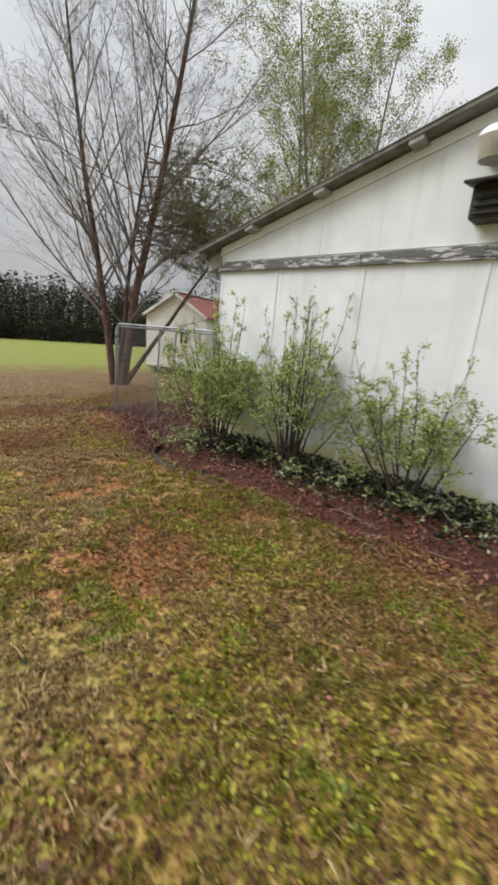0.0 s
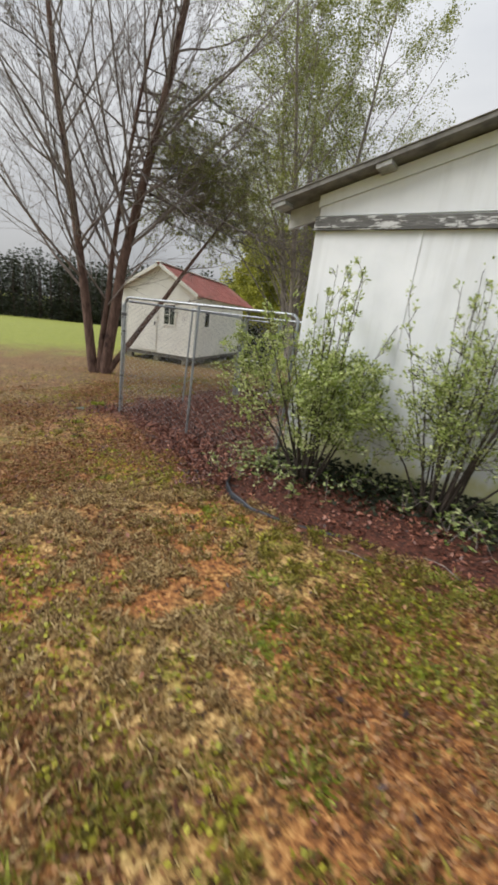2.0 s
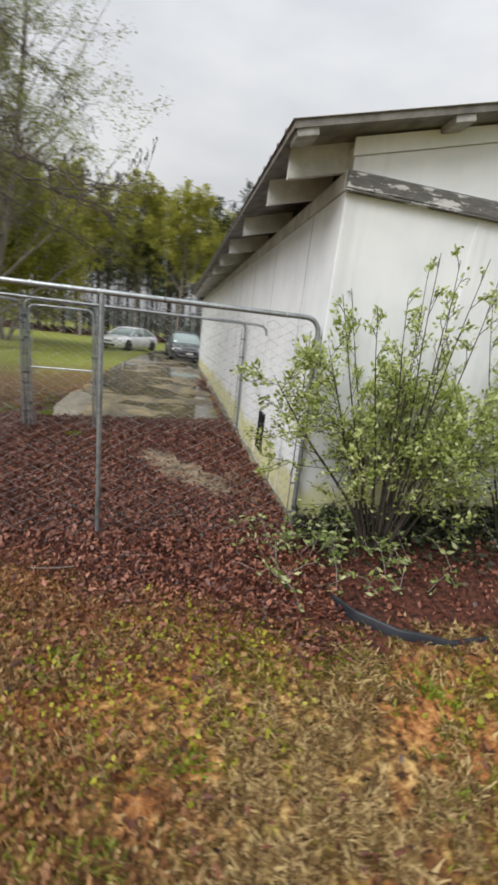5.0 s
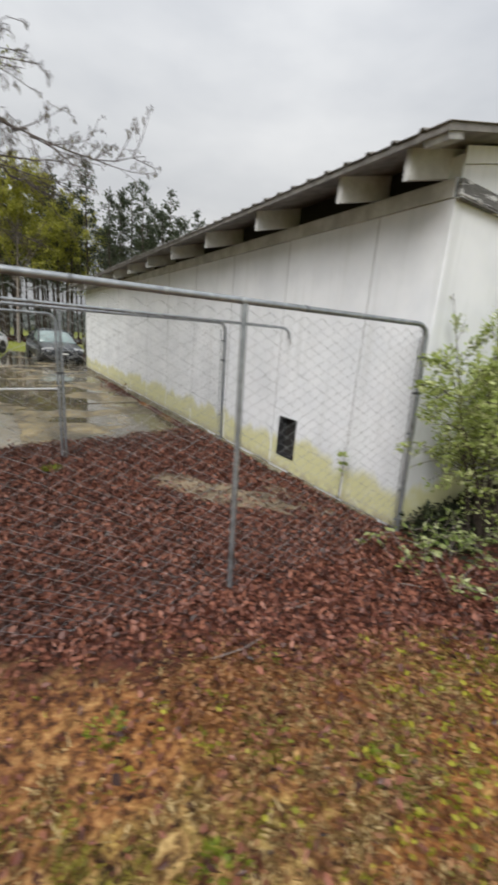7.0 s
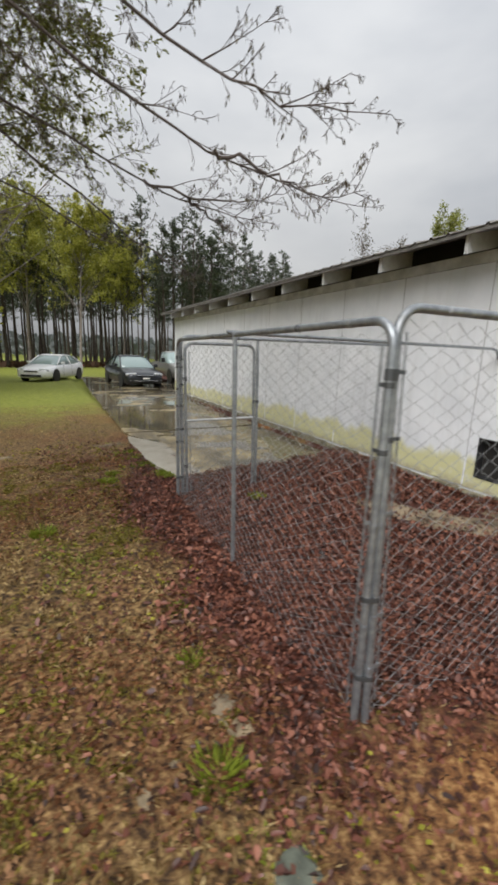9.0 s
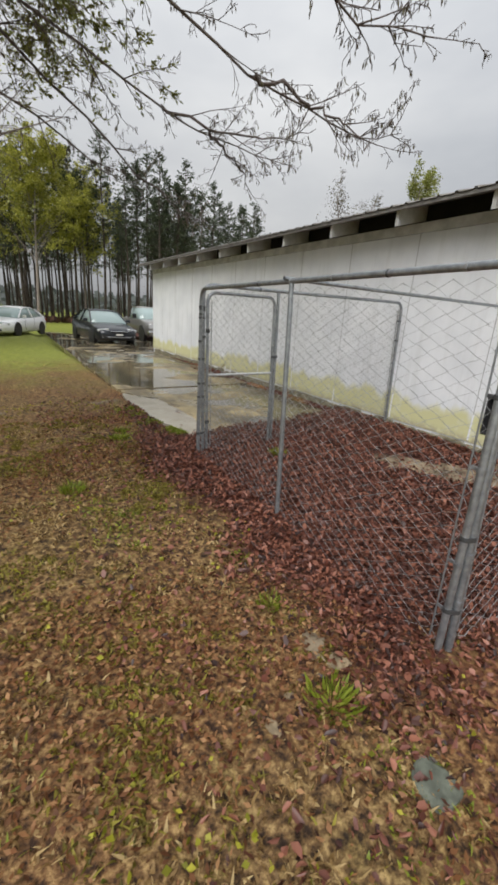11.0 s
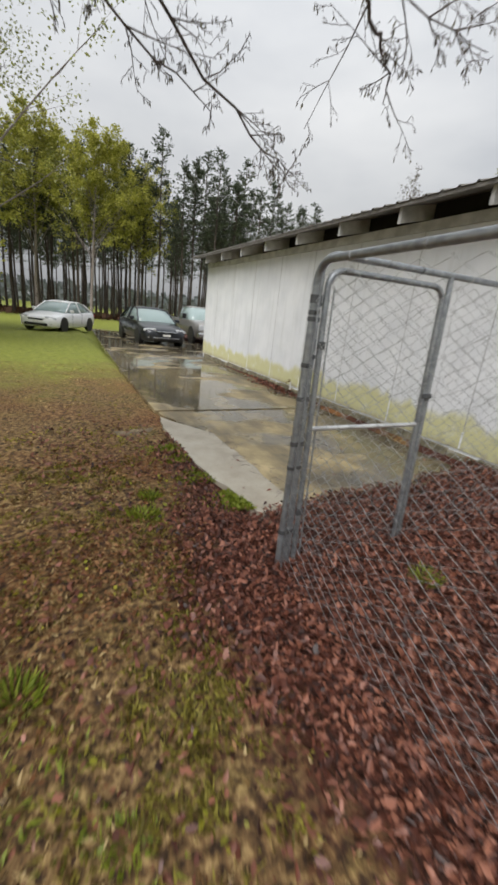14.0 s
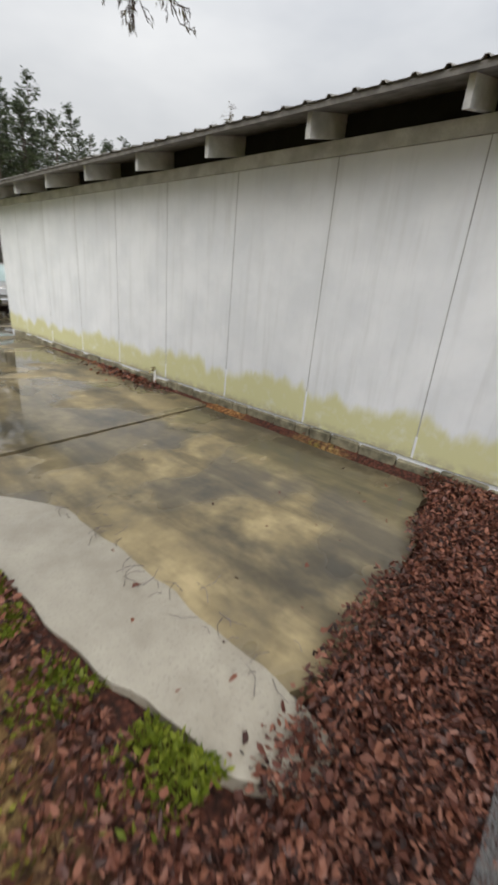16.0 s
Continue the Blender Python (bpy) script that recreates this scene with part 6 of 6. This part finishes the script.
def clutter():
    spots = ((-0.60, 0.11, 0.19, 0), (1.66, -1.31, 0.22, 1), (1.31, -0.96, 0.16, 1), (1.54, -0.60, 0.14, 1), (2.27, -1.83, 0.13, 1), (0.75, -0.61, 0.15, 1), (-1.22, 2.61, 0.18, 0),
             (-0.45, 1.15, 0.10, 0), (-0.51, 0.71, 0.12, 0), (0.88, 2.62, 0.17, 0), (-0.52, 3.83, 0.17, 0), (-0.41, 4.12, 0.15, 0), (-0.95, 1.6, 0.11, 1), (-0.9, 2.05, 0.13, 1),
             (3.16, -1.45, 0.20, 1), (3.4, -1.56, 0.17, 1), (5.75, -2.27, 0.22, 1), (5.98, -2.15, 0.24, 1), (6.02, -1.95, 0.2, 1), (6.56, -2.89, 0.2, 1), (7.4, -3.2, 0.22, 1), (7.0, -2.7, 0.2, 1),
             (4.6, -2.35, 0.22, 1), (4.3, -2.1, 0.18, 1), (5.1, -3.0, 0.2, 1), (5.6, -3.3, 0.2, 1), (6.1, -3.4, 0.2, 1), (2.0, -2.1, 0.14, 1), (0.95, -1.25, 0.15, 1), (0.3, -0.85, 0.12, 0))
    for k, (x, y, s, b) in enumerate(spots):
        tuft(x, y, s, 100 + k, bool(b))
    # green growth along the edge of the slab
    rnd = random.Random(31)
    c, w, s = [], [], []
    for k in range(3600):
        f = rnd.random()
        y = 3.72 + 1.5 * f
        x = 0.30 - 0.22 * min(1, f * 1.8) - abs(rnd.gauss(0, 0.14)) + 0.03 * patch(y * 3, 0, 1, 3)
        if patch(x, y, 4, 8) < -0.08:
            continue
        c.append((x, y, surface(x, y)))
        a = rnd.uniform(0, 6.283)
        w.append((math.cos(a), math.sin(a), rnd.uniform(0.3, 1.6)))
        s.append(rnd.uniform(0.02, 0.055))
    V, F = flakes(c, w, s, 33, 0.4)
    tagged(raw("edge_weeds", V, F, FRESH), "low green weeds along the slab edge", "weeds", kind="stuff")
    # flat stones and sandy bare places
    STONE = simple("sandy_stone", (0.25, 0.19, 0.115), 0.9, vary=0.45, scale=14, bump=0.7)
    SAND = simple("sandy_old_concrete", (0.20, 0.155, 0.10), 0.9, vary=0.55, scale=6, bump=0.7)
    for k, (x, y, r, flat) in enumerate(((-0.43, 0.25, 0.045, 0.3), (-0.46, 0.40, 0.028, 0.4), (-0.88, 0.14, 0.028, 0.35), (-0.74, 0.22, 0.02, 0.4), (-0.22, 5.83, 0.06, 0.3))):
        bm = bmesh.new()
        bmesh.ops.create_icosphere(bm, subdivisions=2, radius=r)
        for v in bm.verts:
            v.co *= 1 + 0.45 * noise.noise(v.co * (1.6 / r) + Vector((k, 0, 0)))
            v.co.x *= 1.35
            v.co.z *= flat
        st = part("stone", bm, STONE)
        st.matrix_basis = pose(x, y, surface(x, y) + r * flat * 0.3, 0, 0, 50 * k)
        tagged(st, "flat sandy stone lying in the lawn", "stone", "stones")
    bm = bmesh.new()
    bmesh.ops.create_icosphere(bm, subdivisions=3, radius=0.085)
    for v in bm.verts:
        v.co *= 1 + 0.25 * noise.noise(v.co * 14 + Vector((5, 0, 0)))
        v.co.z *= 0.2
    slate = part("flat_stone", bm, simple("mossy_grey_stone", (0.105, 0.115, 0.088), 0.85, vary=0.4, scale=16, bump=0.6))
    slate.matrix_basis = pose(-0.49, -0.30, surface(-0.49, -0.30) + 0.004, 0, 0, 25)
    tagged(slate, "flat grey-green mossy stone sunk in the lawn", "stone", "stones")

    def worn_patch(name, label, cx, cy, along, across, turn, seed):
        V, n = [], 40
        ca, sa = math.cos(radians(turn)), math.sin(radians(turn))
        for j in range(11):
            for i in range(n):
                a, r = 6.2832 * i / n, j / 10
                k = 1 + 0.8 * noise.noise(Vector((math.cos(a) * 2.2, math.sin(a) * 2.2, seed))) + 0.3 * noise.noise(Vector((math.cos(a) * 6, math.sin(a) * 6, seed)))
                u, v = along * r * k * math.cos(a), across * r * k * math.sin(a)
                x, y = cx + u * ca - v * sa, cy + u * sa + v * ca
                V.append((x, y, surface(x, y) + 0.030 * (1 - r ** 2) - 0.014 + 0.016 * noise.noise(Vector((x * 9, y * 9, 1)))))
        F = [(j * n + i, j * n + (i + 1) % n, (j + 1) * n + (i + 1) % n, (j + 1) * n + i) for j in range(10) for i in range(n)]
        tagged(raw(name, V, F, SAND, None, True), label, "rubble")

    worn_patch("old_concrete", "worn strip of sandy old concrete among leaves", *KENNEL_SAND, 4)
    worn_patch("bare_sand", "pale bare sandy patch in the brown lawn", -0.48, 0.36, 0.16, 0.06, 70, 2)
    worn_patch("old_concrete", "crumbling concrete ledge along the wall foot", 2.90, 1.05, 0.95, 0.16, 92, 9)
    worn_patch("bare_sand", "small bare sandy patch in the far lawn", -1.79, 5.53, 0.22, 0.09, 15, 5)
    worn_patch("bare_sand", "bare sandy patch beside the driveway edge", -0.24, 5.80, 0.26, 0.13, 20, 7)
    # leaf drift against the wall by the tap
    P, Q, S = [], [], []
    for k in range(700):
        y = 8.6 + rnd.gauss(0, 0.45)
        x = WX - 0.05 - abs(rnd.gauss(0, 0.13))
        a = rnd.uniform(0, 6.283)
        P.append((x, y, slab_z(x, y) - 0.02 + rnd.uniform(0, 0.05)))
        Q.append((math.cos(a), math.sin(a), rnd.gauss(0.1, 0.4)))
        S.append(rnd.uniform(0.03, 0.07))
    V, F = flakes(P, Q, S, 41, 0.6)
    tagged(raw("leaf_drift", V, F, LEAF), "drift of wet leaves against the wall foot", "leaves", kind="stuff")
    # twigs and grit on the slab edge
    sticks = []
    for k in range(44):
        f = rnd.random()
        x, y = 0.58 + rnd.gauss(0.08, 0.08), 3.62 + 2.0 * f
        a, l = rnd.uniform(0, 6.283), rnd.uniform(0.04, 0.16)
        z = slab_z(x, y) - 0.008
        sticks.append([(Vector((x, y, z)), 0.0025), (Vector((x + l * 0.5 * math.cos(a), y + l * 0.5 * math.sin(a), z + 0.006)), 0.002), (Vector((x + l * math.cos(a + 0.3), y + l * math.sin(a + 0.3), z)), 0.0015)])
    V, F = rings(sticks, 3)
    tagged(raw("twig_debris", V, F, BARK_TWIG), "thin twigs lying on the concrete edge", "twigs", kind="stuff")


def sapling(x, y, height):
    """A thin self-sown stem with a tuft of leaves on top."""
    rnd = random.Random(17)
    plant = tagged(empty("wall_sapling", x, y, surface(x, y) - 0.01), "thin self-sown sapling with few green leaves against the wall", "sapling")
    stem = [(Vector((0.015 * math.sin(4 * k / 8), 0.01 * math.cos(3 * k / 8), height * k / 8)), 0.0045 - 0.0003 * k) for k in range(9)]
    V, F = rings([stem], 5)
    raw("stem", V, F, BARK_DARK, plant, True)
    c, w, s = [], [], []
    for k in range(34):
        f = 0.55 + 0.45 * rnd.random() ** 0.6
        a = rnd.uniform(0, 6.283)
        c.append(stem[min(int(f * 8), 8)][0])
        w.append((math.cos(a), math.sin(a), rnd.uniform(-0.1, 0.7)))
        s.append(rnd.uniform(0.035, 0.075))
    V, F = flakes(c, w, s, 18, 0.5)
    tagged(raw("foliage", V, F, SHRUB, plant), kind="stuff")


def fallen_twigs():
    rnd = random.Random(23)
    for k in range(16):
        if k < 10:
            x, y = rnd.uniform(4.6, 7.8), rnd.uniform(-1.5, -0.8)
        else:
            x, y = rnd.uniform(1.4, 3.0), rnd.uniform(-0.8, 0.3)
        a, l = rnd.uniform(-0.6, 0.6), rnd.uniform(0.16, 0.42)
        path = []
        for i in range(5):
            f = i / 4 - 0.5
            path.append((Vector((f * l, 0.02 * math.sin(5 * f + k), 0.008 + 0.012 * math.cos(3 * f))), 0.0034 - 0.0012 * abs(f)))
        V, F = rings([path], 5)
        twig = raw("fallen_twig", V, F, BARK_TWIG, None, True)
        twig.matrix_basis = pose(x, y, surface(x, y) + 0.012, 0, 0, math.degrees(a))
        tagged(twig, "thin pale twig lying on the dead leaves", "twig", "fallen twigs")


lawn()
clutter()
sapling(3.06, 0.52, 0.62)
fallen_twigs()
